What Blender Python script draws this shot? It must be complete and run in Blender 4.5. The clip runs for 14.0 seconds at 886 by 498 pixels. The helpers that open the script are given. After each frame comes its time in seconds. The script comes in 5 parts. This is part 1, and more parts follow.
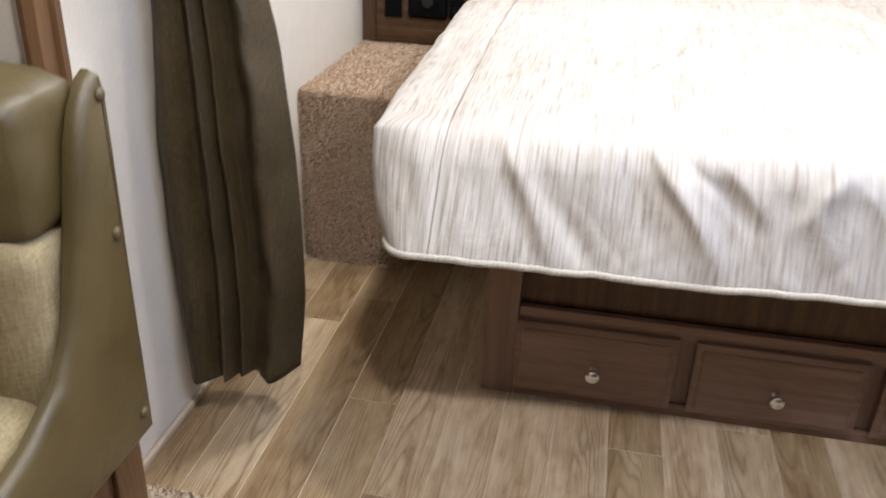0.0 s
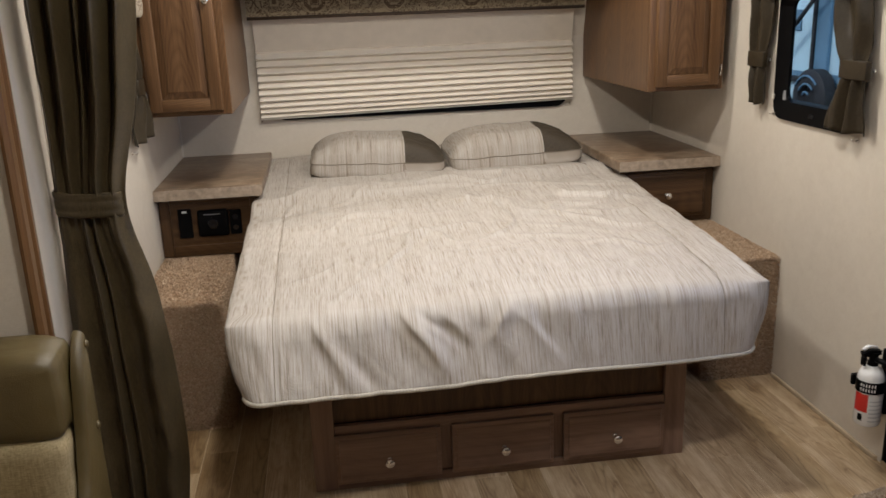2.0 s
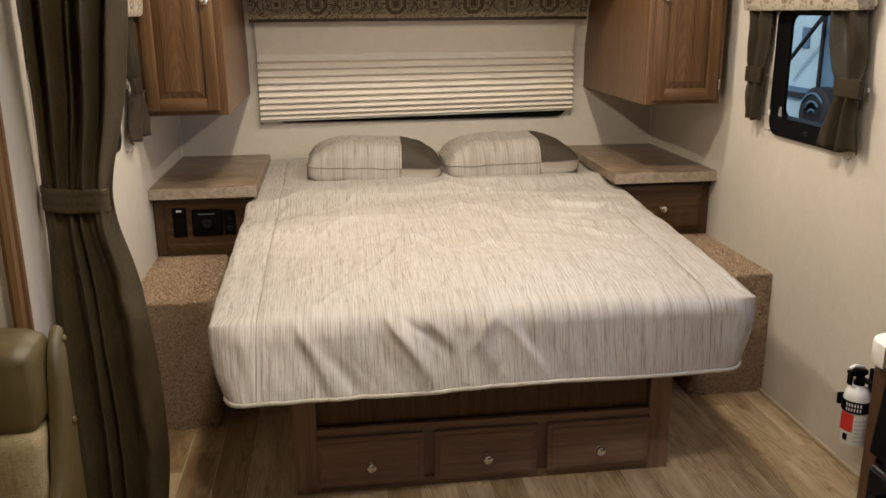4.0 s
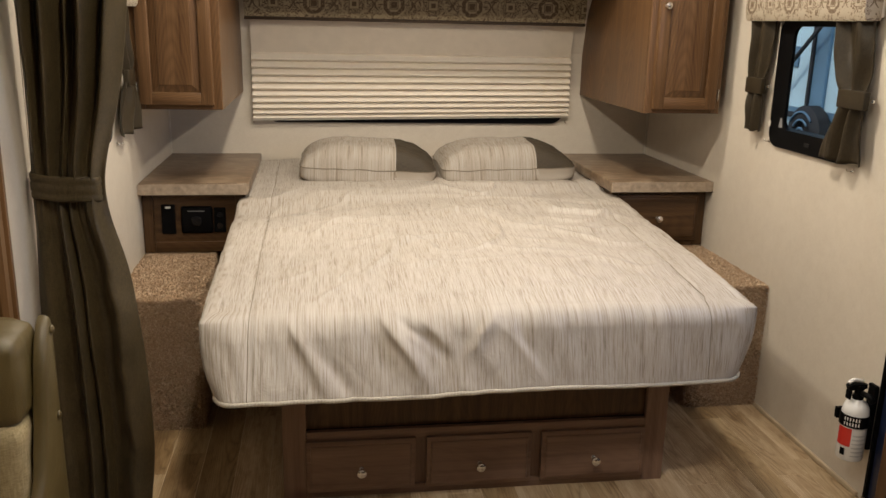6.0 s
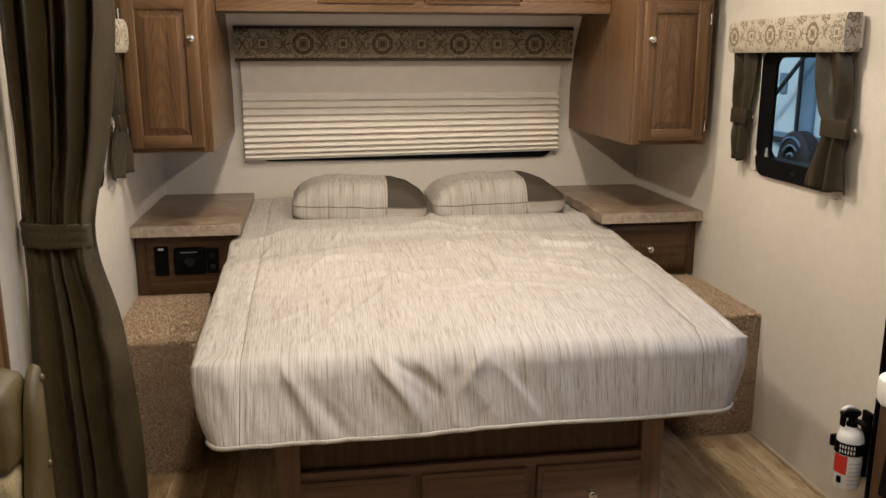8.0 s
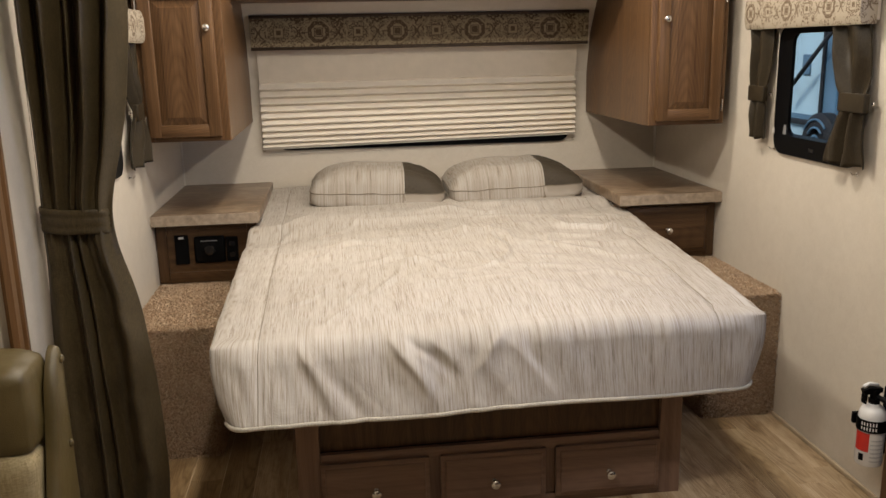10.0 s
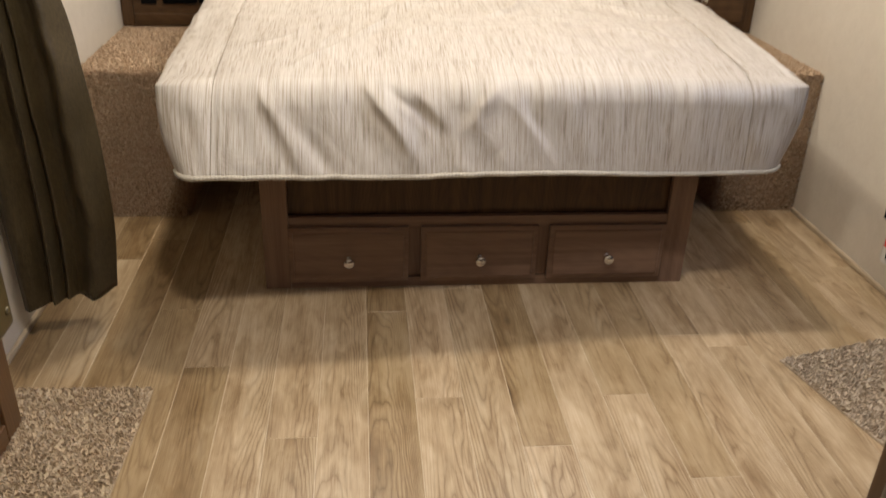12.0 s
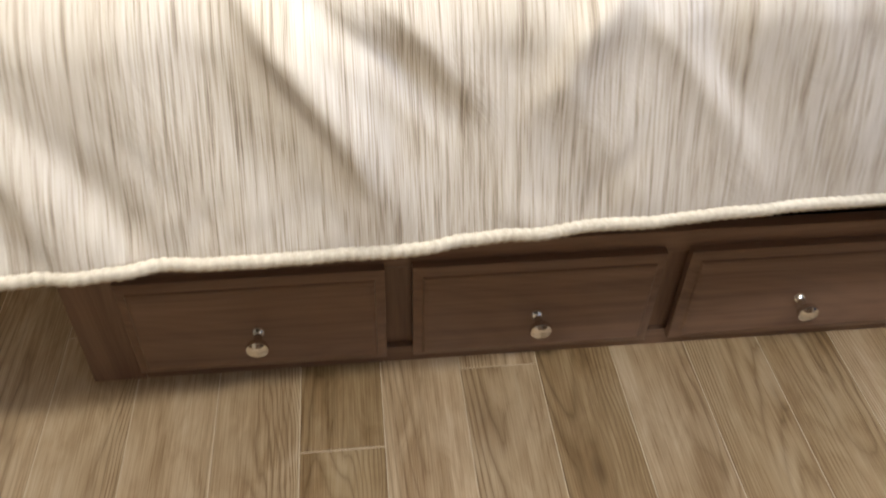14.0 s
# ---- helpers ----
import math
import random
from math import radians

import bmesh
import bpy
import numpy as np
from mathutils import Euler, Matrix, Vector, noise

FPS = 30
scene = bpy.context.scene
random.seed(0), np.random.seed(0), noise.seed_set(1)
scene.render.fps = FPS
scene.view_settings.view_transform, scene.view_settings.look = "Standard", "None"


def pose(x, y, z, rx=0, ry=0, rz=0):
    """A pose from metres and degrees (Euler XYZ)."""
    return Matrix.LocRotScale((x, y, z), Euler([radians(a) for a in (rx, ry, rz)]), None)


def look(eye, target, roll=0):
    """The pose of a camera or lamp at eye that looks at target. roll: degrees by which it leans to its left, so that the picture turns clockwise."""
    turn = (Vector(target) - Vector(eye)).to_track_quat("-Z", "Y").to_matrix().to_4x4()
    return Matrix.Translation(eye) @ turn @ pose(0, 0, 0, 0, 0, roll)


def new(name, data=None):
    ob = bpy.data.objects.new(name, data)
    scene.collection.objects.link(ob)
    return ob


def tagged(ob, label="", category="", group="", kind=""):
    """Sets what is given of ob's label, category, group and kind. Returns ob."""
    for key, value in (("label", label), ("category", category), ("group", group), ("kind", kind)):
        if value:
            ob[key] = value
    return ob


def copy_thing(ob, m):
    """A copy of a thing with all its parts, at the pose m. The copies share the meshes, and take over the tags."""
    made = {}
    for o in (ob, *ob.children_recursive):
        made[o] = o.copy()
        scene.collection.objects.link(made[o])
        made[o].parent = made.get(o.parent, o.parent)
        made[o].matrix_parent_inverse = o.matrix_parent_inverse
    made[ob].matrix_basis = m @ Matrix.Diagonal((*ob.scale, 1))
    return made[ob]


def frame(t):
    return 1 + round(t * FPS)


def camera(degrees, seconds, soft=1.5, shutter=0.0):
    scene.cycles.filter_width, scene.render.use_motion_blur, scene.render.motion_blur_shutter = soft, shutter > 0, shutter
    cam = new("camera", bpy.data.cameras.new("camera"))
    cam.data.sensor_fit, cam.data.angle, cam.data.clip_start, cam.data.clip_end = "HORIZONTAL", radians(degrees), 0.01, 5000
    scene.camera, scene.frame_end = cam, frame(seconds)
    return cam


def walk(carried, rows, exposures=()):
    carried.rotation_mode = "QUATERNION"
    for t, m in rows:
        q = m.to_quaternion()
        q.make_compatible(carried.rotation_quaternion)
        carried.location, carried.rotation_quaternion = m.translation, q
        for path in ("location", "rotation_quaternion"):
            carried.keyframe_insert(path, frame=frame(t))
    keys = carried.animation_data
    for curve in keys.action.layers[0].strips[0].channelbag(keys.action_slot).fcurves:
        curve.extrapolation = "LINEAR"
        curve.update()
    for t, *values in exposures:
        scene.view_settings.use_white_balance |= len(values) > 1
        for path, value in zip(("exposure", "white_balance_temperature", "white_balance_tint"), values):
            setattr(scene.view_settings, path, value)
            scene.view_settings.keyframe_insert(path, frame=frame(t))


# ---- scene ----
cam = camera(55.5, 14.0, shutter=0.22)
PATH = [
    (0, (-0.406, -1.479, 1.069), (-0.732, 0.283, 0.181), 2.1),
    (0.2, (-0.379, -1.54, 1.17), (-0.63, 0.249, 0.311), 1.2),
    (0.5, (-0.373, -1.67, 1.275), (-0.455, 0.18, 0.521), -0.3),
    (0.6, (-0.38, -1.715, 1.295), (-0.379, 0.146, 0.563), -0.1),
    (1, (-0.364, -1.933, 1.335), (-0.241, -0.039, 0.702), -0.3),
    (1.5, (-0.393, -2.161, 1.389), (-0.269, -0.249, 0.814), -1.6),
    (2, (-0.476, -2.298, 1.422), (-0.222, -0.395, 0.862), -2.1),
    (2.5, (-0.459, -2.327, 1.431), (-0.155, -0.428, 0.88), -1.5),
    (3, (-0.436, -2.32, 1.41), (-0.155, -0.416, 0.866), -1.2),
    (3.5, (-0.416, -2.316, 1.422), (-0.178, -0.407, 0.876), -0.9),
    (6, (-0.461, -2.262, 1.378), (-0.179, -0.351, 0.861), 1.3),
    (6.5, (-0.466, -2.26, 1.375), (-0.198, -0.349, 0.848), 1.4),
    (7, (-0.461, -2.267, 1.384), (-0.211, -0.357, 0.845), 0.9),
    (7.5, (-0.447, -2.293, 1.386), (-0.194, -0.379, 0.863), 0.2),
    (8, (-0.441, -2.274, 1.399), (-0.152, -0.346, 0.953), -0.0),
    (10.5, (-0.412, -2.293, 1.364), (-0.189, -0.361, 0.895), -1.4),
    (11, (-0.404, -2.275, 1.362), (-0.171, -0.346, 0.889), -0.7),
    (11.5, (-0.355, -2.242, 1.291), (-0.146, -0.334, 0.728), 0.4),
    (11.8, (-0.32, -2.156, 1.226), (-0.132, -0.329, 0.434), 1.2),
    (12, (-0.323, -2.043, 1.163), (-0.132, -0.27, 0.256), 2.0),
    (12.2, (-0.303, -1.913, 1.13), (-0.148, -0.194, 0.12), 1.7),
    (12.5, (-0.311, -1.691, 1.099), (-0.118, -0.025, 0.009), 2.4),
    (13, (-0.253, -1.338, 1.052), (-0.029, 0.278, -0.105), 2.6),
    (13.5, (-0.226, -1.055, 0.963), (-0.024, 0.462, -0.325), 2.2),
    (14, (-0.221, -0.738, 0.904), (-0.035, 0.711, -0.461), 1.8),
]
EXPOSURES = [(0.0, 0.98, 5680, 10), (0.5, 0.26, 5630, 10), (1.0, -0.12, 5940, 10), (1.5, 0.00, 6110, 10), (2.0, 0.08, 6360, 10), (2.5, 0.12, 6610, 10), (3.5, 0.12, 6870, 10),
             (6.0, 0.15, 7220, 10), (7.0, 0.14, 7170, 10), (7.5, 0.14, 6920, 10), (10.5, 0.14, 6920, 10), (11.0, 0.14, 7070, 10), (11.5, 0.16, 7020, 10),
             (12.0, 0.42, 6920, 10), (12.5, 0.68, 6770, 10), (13.0, 0.84, 6670, 10), (14.0, 1.00, 6520, 6)]
walk(cam, [(t, look(eye, target, roll)) for t, eye, target, roll in PATH], EXPOSURES)

# ---- world, light ----
world = bpy.data.worlds.new("sky")
scene.world = world
world.use_nodes = True
wn = world.node_tree
sky = wn.nodes.new("ShaderNodeTexSky")
sky.sky_type, sky.sun_disc = "NISHITA", False
sky.sun_elevation, sky.sun_rotation = radians(40), radians(255)
wn.links.new(sky.outputs[0], wn.nodes["Background"].inputs[0])
wn.nodes["Background"].inputs[1].default_value = 0.15
sun = new("sun", bpy.data.lights.new("sun", "SUN"))
sun.data.energy, sun.data.angle, sun.data.color = 1.2, radians(15), (1, 0.95, 0.88)
sun.matrix_world = pose(0, 0, 8, 50, 0, -75)

CEIL = 1.98
WARM = (1.0, 0.945, 0.865)
LAMPS = [(-0.48, 0.22, 8.8), (0.46, 0.22, 8.4), (-0.48, 0.80, 5.8), (0.46, 0.80, 5.5), (-0.44, -1.02, 10.9), (0.44, -1.02, 5.2), (-0.1, -2.5, 2.8)]
for lx, ly, watts in LAMPS:
    lamp = new("ceiling_lamp", bpy.data.lights.new("ceiling_lamp", "AREA"))
    lamp.data.shape, lamp.data.size, lamp.data.energy, lamp.data.color = "DISK", 0.10, watts, WARM
    lamp.location = (lx, ly, CEIL - 0.03)

# cool daylight lamp in an added, unseen door window, to brighten the bed's right end
lamp = new("door_daylight", bpy.data.lights.new("door_daylight", "AREA"))
lamp.data.shape, lamp.data.size, lamp.data.size_y, lamp.data.energy, lamp.data.color = "RECTANGLE", 0.50, 0.52, 7.4, (0.48, 0.62, 1.0)
lamp.matrix_world = look((1.148, -0.583, 1.47), (0.15, -0.583, 1.47))


# ---- materials ----
class Mat:
    """A node material, with short ways to add nodes."""

    def __init__(self, name, rough=0.5, metal=0.0, color=None, spec=0.5):
        self.m = bpy.data.materials.new(name)
        self.m.use_nodes = True
        self.nt = self.m.node_tree
        self.b = self.nt.nodes["Principled BSDF"]
        self.b.inputs["Roughness"].default_value = rough
        self.b.inputs["Metallic"].default_value = metal
        self.b.inputs["Specular IOR Level"].default_value = spec
        if color:
            self.b.inputs["Base Color"].default_value = color

    def n(self, kind, **kw):
        node = self.nt.nodes.new("ShaderNode" + kind)
        for k, v in kw.items():
            if k.startswith("i"):
                sock = node.inputs[int(k[1:])]
                if isinstance(v, bpy.types.NodeSocket):
                    self.nt.links.new(v, sock)
                else:
                    sock.default_value = v
            elif k == "op":
                node.operation = v
            elif k == "blend":
                node.blend_type = v
        return node

    def coord(self, which="Object"):
        return self.n("TexCoord").outputs[which]

    def scale(self, vec, s, shift=None):
        v = self.n("VectorMath", op="MULTIPLY", i0=vec, i1=s).outputs[0]
        if shift is not None:
            v = self.n("VectorMath", op="ADD", i0=v, i1=shift).outputs[0]
        return v

    def noise(self, vec, scale=1.0, detail=3.0, rough=0.55, distort=0.0):
        node = self.n("TexNoise", i0=vec)
        node.inputs["Scale"].default_value = scale
        node.inputs["Detail"].default_value = detail
        node.inputs["Roughness"].default_value = rough
        node.inputs["Distortion"].default_value = distort
        return node.outputs[0]

    def math(self, op, a, b=0.0, c=0.0):
        return self.n("Math", op=op, i0=a, i1=b, i2=c).outputs[0]

    def ramp(self, fac, *stops):
        node = self.n("ValToRGB", i0=fac)
        e = node.color_ramp.elements
        while len(e) < len(stops):
            e.new(0.5)
        for el, (p, c) in zip(e, stops):
            el.position, el.color = p, c
        return node.outputs[0]

    def mix(self, fac, a, b, blend="MIX"):
        node = self.nt.nodes.new("ShaderNodeMix")
        node.data_type, node.blend_type = "RGBA", blend
        for i, v in ((0, fac), (6, a), (7, b)):
            if isinstance(v, bpy.types.NodeSocket):
                self.nt.links.new(v, node.inputs[i])
            else:
                node.inputs[i].default_value = v
        return node.outputs[2]

    def color(self, sock):
        self.nt.links.new(sock, self.b.inputs["Base Color"])
        return self

    def rough(self, sock):
        self.nt.links.new(sock, self.b.inputs["Roughness"])
        return self

    def bump(self, height, strength=0.3, dist=0.001):
        node = self.n("Bump")
        node.inputs["Strength"].default_value = strength
        node.inputs["Distance"].default_value = dist
        self.nt.links.new(height, node.inputs["Height"])
        self.nt.links.new(node.outputs[0], self.b.inputs["Normal"])
        return self


def simple(name, color, rough=0.5, metal=0.0, var=0.12, scale=30.0, bump=0.0):
    k = Mat(name, rough, metal)
    v = k.coord()
    f = k.noise(v, scale, 4)
    dark = tuple(c * (1 - var) for c in color[:3]) + (1,)
    light = tuple(min(1, c * (1 + var)) for c in color[:3]) + (1,)
    k.color(k.ramp(f, (0.3, dark), (0.7, light)))
    if bump:
        k.bump(k.noise(v, scale * 12, 3), bump)
    return k.m


def wall_paper():
    k = Mat("cream_wallpaper", 0.62)
    v = k.coord()
    weave_h = k.noise(k.scale(v, (90, 90, 900)), 1, 2)
    weave_v = k.noise(k.scale(v, (900, 900, 90)), 1, 2)
    w = k.math("ADD", weave_h, weave_v)
    big = k.noise(v, 2.2, 4)
    blot = k.noise(v, 26, 3)
    f = k.math("ADD", k.math("MULTIPLY", w, 0.36), k.math("ADD", k.math("MULTIPLY", big, 0.2), k.math("MULTIPLY", k.math("SUBTRACT", blot, 0.5), 0.22)))
    k.color(k.ramp(f, (0.3, (0.526, 0.461, 0.377, 1)), (0.68, (0.659, 0.597, 0.504, 1))))
    return k.bump(w, 0.25, 0.0006).m


def wood(name, dark, mid, light, axis, rough=0.42, fine=1.0, figure=0.16, pore=0.45):
    """Grain that runs along the given axis (0 x, 1 y, 2 z)."""
    k = Mat(name, rough, spec=0.3)
    v = k.coord()
    s1, s2, s3 = [9 * fine] * 3, [55 * fine] * 3, [260 * fine] * 3
    s1[axis], s2[axis], s3[axis] = 1.5, 2.0, 7.0
    along, side_a, side_b = [k.n("SeparateXYZ", i0=v).outputs[i] for i in (axis, (axis + 1) % 3, (axis + 2) % 3)]
    warp = k.noise(k.scale(v, s1), 1, 2, 0.5)
    cross = k.math("ADD", k.math("ADD", side_a, k.math("MULTIPLY", side_b, 0.7)), k.math("MULTIPLY", warp, 0.05))
    cell = k.math("SUBTRACT", k.math("FRACT", k.math("DIVIDE", cross, 0.19)), 0.5)
    arc = k.math("MULTIPLY", k.math("MULTIPLY", cell, cell), 34.0)
    ph = k.math("ADD", k.math("ADD", k.math("MULTIPLY", along, 15.0), arc), k.math("MULTIPLY", warp, 7.0))
    cath = k.math("POWER", k.math("ADD", 0.5, k.math("MULTIPLY", k.math("SINE", k.math("MULTIPLY", ph, 6.283)), 0.5)), 0.6)
    streak = k.noise(k.scale(v, s2), 1, 4, 0.6, 0.3)
    pores = k.noise(k.scale(v, s3), 1, 3, 0.6)
    f = k.math("ADD", k.math("MULTIPLY", cath, figure), k.math("MULTIPLY", streak, 0.82 - figure))
    f = k.math("ADD", f, k.math("MULTIPLY", k.math("SUBTRACT", pores, 0.5), pore))
    col = k.ramp(f, (0.22, dark), (0.45, mid), (0.7, light))
    k.color(col)
    k.rough(k.math("ADD", k.math("MULTIPLY", streak, 0.2), rough - 0.1))
    return k.bump(pores, 0.12, 0.0006).m


def floor_wood():
    k = Mat("oak_vinyl_plank", 0.42)
    rnd = k.n("ObjectInfo").outputs["Random"]
    sh = k.n("CombineXYZ", i0=k.math("MULTIPLY", rnd, 37.0), i1=k.math("MULTIPLY", rnd, 91.0), i2=0.0).outputs[0]
    v = k.n("VectorMath", op="ADD", i0=k.coord(), i1=sh).outputs[0]
    loc = k.n("SeparateXYZ", i0=k.coord())
    warp = k.noise(k.scale(v, (14, 2.6, 1)), 1, 3, 0.5)
    cell = k.math("DIVIDE", k.math("ADD", loc.outputs[0], k.math("ADD", k.math("MULTIPLY", k.math("SUBTRACT", k.math("FRACT", k.math("MULTIPLY", rnd, 5.7)), 0.5), 0.07), k.math("MULTIPLY", k.math("SUBTRACT", warp, 0.5), 0.03))), 0.05)
    turn = k.math("SIGN", k.math("SUBTRACT", k.math("FRACT", k.math("MULTIPLY", rnd, 11.3)), 0.5))
    ph = k.math("ADD", k.math("MULTIPLY", k.math("MULTIPLY", loc.outputs[1], turn), 7.0), k.math("MULTIPLY", k.math("MULTIPLY", cell, cell), 4.2))
    ph = k.math("ADD", ph, k.math("MULTIPLY", warp, 5.5))
    line = k.math("POWER", k.math("ADD", 0.5, k.math("MULTIPLY", k.math("SINE", k.math("MULTIPLY", ph, 6.283)), 0.5)), 0.28)
    where = k.ramp(k.noise(k.scale(v, (9, 1.1, 1)), 1, 2), (0.38, (0, 0, 0, 1)), (0.56, (1, 1, 1, 1)))
    streak = k.noise(k.scale(v, (130, 3.4, 1)), 1, 6, 0.72, 0.5)
    pores = k.noise(k.scale(v, (420, 11, 1)), 1, 3, 0.6)
    broad = k.noise(k.scale(v, (17, 2.2, 1)), 1, 3, 0.5, 0.5)
    f = k.math("ADD", 0.47, k.math("MULTIPLY", k.math("SUBTRACT", streak, 0.5), 0.34))
    cloud = k.noise(k.scale(v, (30, 10, 1)), 1, 3, 0.55, 1.2)
    f = k.math("ADD", f, k.math("MULTIPLY", k.math("SUBTRACT", broad, 0.5), 0.52))
    f = k.math("ADD", f, k.math("MULTIPLY", k.math("SUBTRACT", cloud, 0.5), 0.34))
    f = k.math("ADD", f, k.math("MULTIPLY", k.math("SUBTRACT", pores, 0.5), 0.35))
    col = k.ramp(f, (0.20, (0.148, 0.085, 0.040, 1)), (0.36, (0.291, 0.201, 0.112, 1)), (0.50, (0.410, 0.310, 0.194, 1)), (0.70, (0.521, 0.426, 0.303, 1)))
    dark = k.mix(1.0, col, (0.46, 0.39, 0.30, 1), "MULTIPLY")
    col = k.mix(k.math("MULTIPLY", k.math("SUBTRACT", 1.0, line), k.math("MULTIPLY", where, 0.90)), col, dark)
    vor = k.n("TexVoronoi", i0=k.scale(v, (8, 3.0, 1)))
    vor.inputs["Scale"].default_value = 1.0
    knot = k.ramp(vor.outputs["Distance"], (0.03, (0.22, 0.16, 0.11, 1)), (0.09, (0.62, 0.55, 0.47, 1)), (0.24, (1, 1, 1, 1)))
    col = k.mix(0.75, col, knot, "MULTIPLY")
    tint = k.ramp(k.math("FRACT", k.math("MULTIPLY", rnd, 7.31)), (0.0, (0.66, 0.59, 0.49, 1)), (0.40, (0.86, 0.81, 0.72, 1)), (0.55, (1.0, 0.98, 0.97, 1)), (1.0, (1.16, 1.14, 1.16, 1)))
    k.color(k.mix(1.0, col, tint, "MULTIPLY"))
    k.rough(k.math("ADD", k.math("MULTIPLY", streak, 0.20), 0.22))
    return k.bump(pores, 0.15, 0.0005).m


def stripe_fabric(band=None, tone=1.0):
    """Slub weave: fine streaks along v of the cloth's own coordinates, in metres."""
    k = Mat("striped_slub_fabric", 0.52, spec=0.55)
    v = k.coord("UV")
    fine = k.noise(k.scale(v, (760, 22, 1)), 1, 2, 0.6)
    mid = k.noise(k.scale(v, (380, 14, 1)), 1, 2, 0.5)
    cord = k.noise(k.scale(v, (180, 3.0, 1)), 1, 1, 0.5)
    wide = k.noise(k.scale(v, (45, 3.0, 1)), 1, 3, 0.55)
    f = k.math("ADD", k.math("ADD", k.math("MULTIPLY", fine, 0.34), k.math("MULTIPLY", mid, 0.42)), k.math("MULTIPLY", cord, 0.24))
    f = k.math("ADD", f, k.math("MULTIPLY", k.math("SUBTRACT", wide, 0.5), 0.14))
    col = k.ramp(f, (0.34, (0.182, 0.145, 0.108, 1)), (0.42, (0.300, 0.252, 0.201, 1)), (0.48, (0.400, 0.353, 0.300, 1)), (0.60, (0.470, 0.434, 0.390, 1)))
    if tone != 1.0:
        col = k.mix(1.0, col, (tone, tone * 0.99, tone * 0.97, 1), "MULTIPLY")
    if band:
        k.b.inputs["Roughness"].default_value = 0.62
        k.b.inputs["Specular IOR Level"].default_value = 0.2
        u = k.n("SeparateXYZ", i0=v).outputs[0]
        end = k.ramp(k.noise(k.scale(v, (420, 300, 1)), 1, 2), (0.35, (0.042, 0.032, 0.021, 1)), (0.65, (0.070, 0.055, 0.038, 1)))
        col = k.mix(k.math("GREATER_THAN", u, band), col, end)
    k.color(col)
    weave = k.noise(k.scale(v, (900, 500, 1)), 1, 2)
    crease = k.noise(k.scale(v, (14, 9, 1)), 1, 4, 0.6, 0.8)
    return k.bump(k.math("ADD", k.math("ADD", k.math("MULTIPLY", weave, 0.1), k.math("MULTIPLY", f, 0.25)), k.math("MULTIPLY", crease, 6.0)), 0.35, 0.0016).m


def cloth(name, dark, light, scale=500, rough=0.8):
    k = Mat(name, rough, spec=0.2)
    v = k.coord()
    a = k.noise(k.scale(v, (1, 1, 0.15)), scale, 2)
    b = k.noise(k.scale(v, (0.3, 0.3, 2.0)), scale, 2)
    big = k.noise(v, 9, 3)
    f = k.math("ADD", k.math("MULTIPLY", k.math("ADD", a, b), 0.36), k.math("MULTIPLY", big, 0.28))
    k.color(k.ramp(f, (0.35, dark), (0.65, light)))
    return k.bump(k.math("ADD", a, b), 0.3, 0.0006).m


def tuft(name, *cols):
    k = Mat(name, 0.95, spec=0.1)
    r = k.n("NewGeometry").outputs["Random Per Island"]
    k.color(k.ramp(r, *[(i / (len(cols) - 1), c) for i, c in enumerate(cols)]))
    return k.m


def leather():
    k = Mat("olive_leather", 0.42)
    v = k.coord()
    cells = k.n("TexVoronoi", i0=v)
    cells.inputs["Scale"].default_value = 420
    big = k.noise(v, 7, 4)
    k.color(k.ramp(big, (0.3, (0.069, 0.048, 0.015, 1)), (0.7, (0.107, 0.077, 0.029, 1))))
    k.rough(k.math("ADD", k.math("MULTIPLY", big, 0.25), 0.28))
    return k.bump(k.math("ADD", cells.outputs["Distance"], k.math("MULTIPLY", k.noise(v, 9, 3, 0.5, 0.6), 16.0)), 0.28, 0.0014).m


def laminate():
    k = Mat("stone_look_laminate", 0.3)
    v = k.coord()
    a = k.noise(k.scale(v, (7, 11, 11)), 1, 6, 0.62, 1.2)
    b = k.noise(v, 60, 4)
    f = k.math("ADD", k.math("MULTIPLY", a, 0.75), k.math("MULTIPLY", b, 0.25))
    k.color(k.ramp(f, (0.34, (0.110, 0.069, 0.040, 1)), (0.5, (0.189, 0.128, 0.081, 1)), (0.66, (0.308, 0.231, 0.157, 1))))
    return k.rough(k.math("ADD", k.math("MULTIPLY", b, 0.2), 0.25)).m


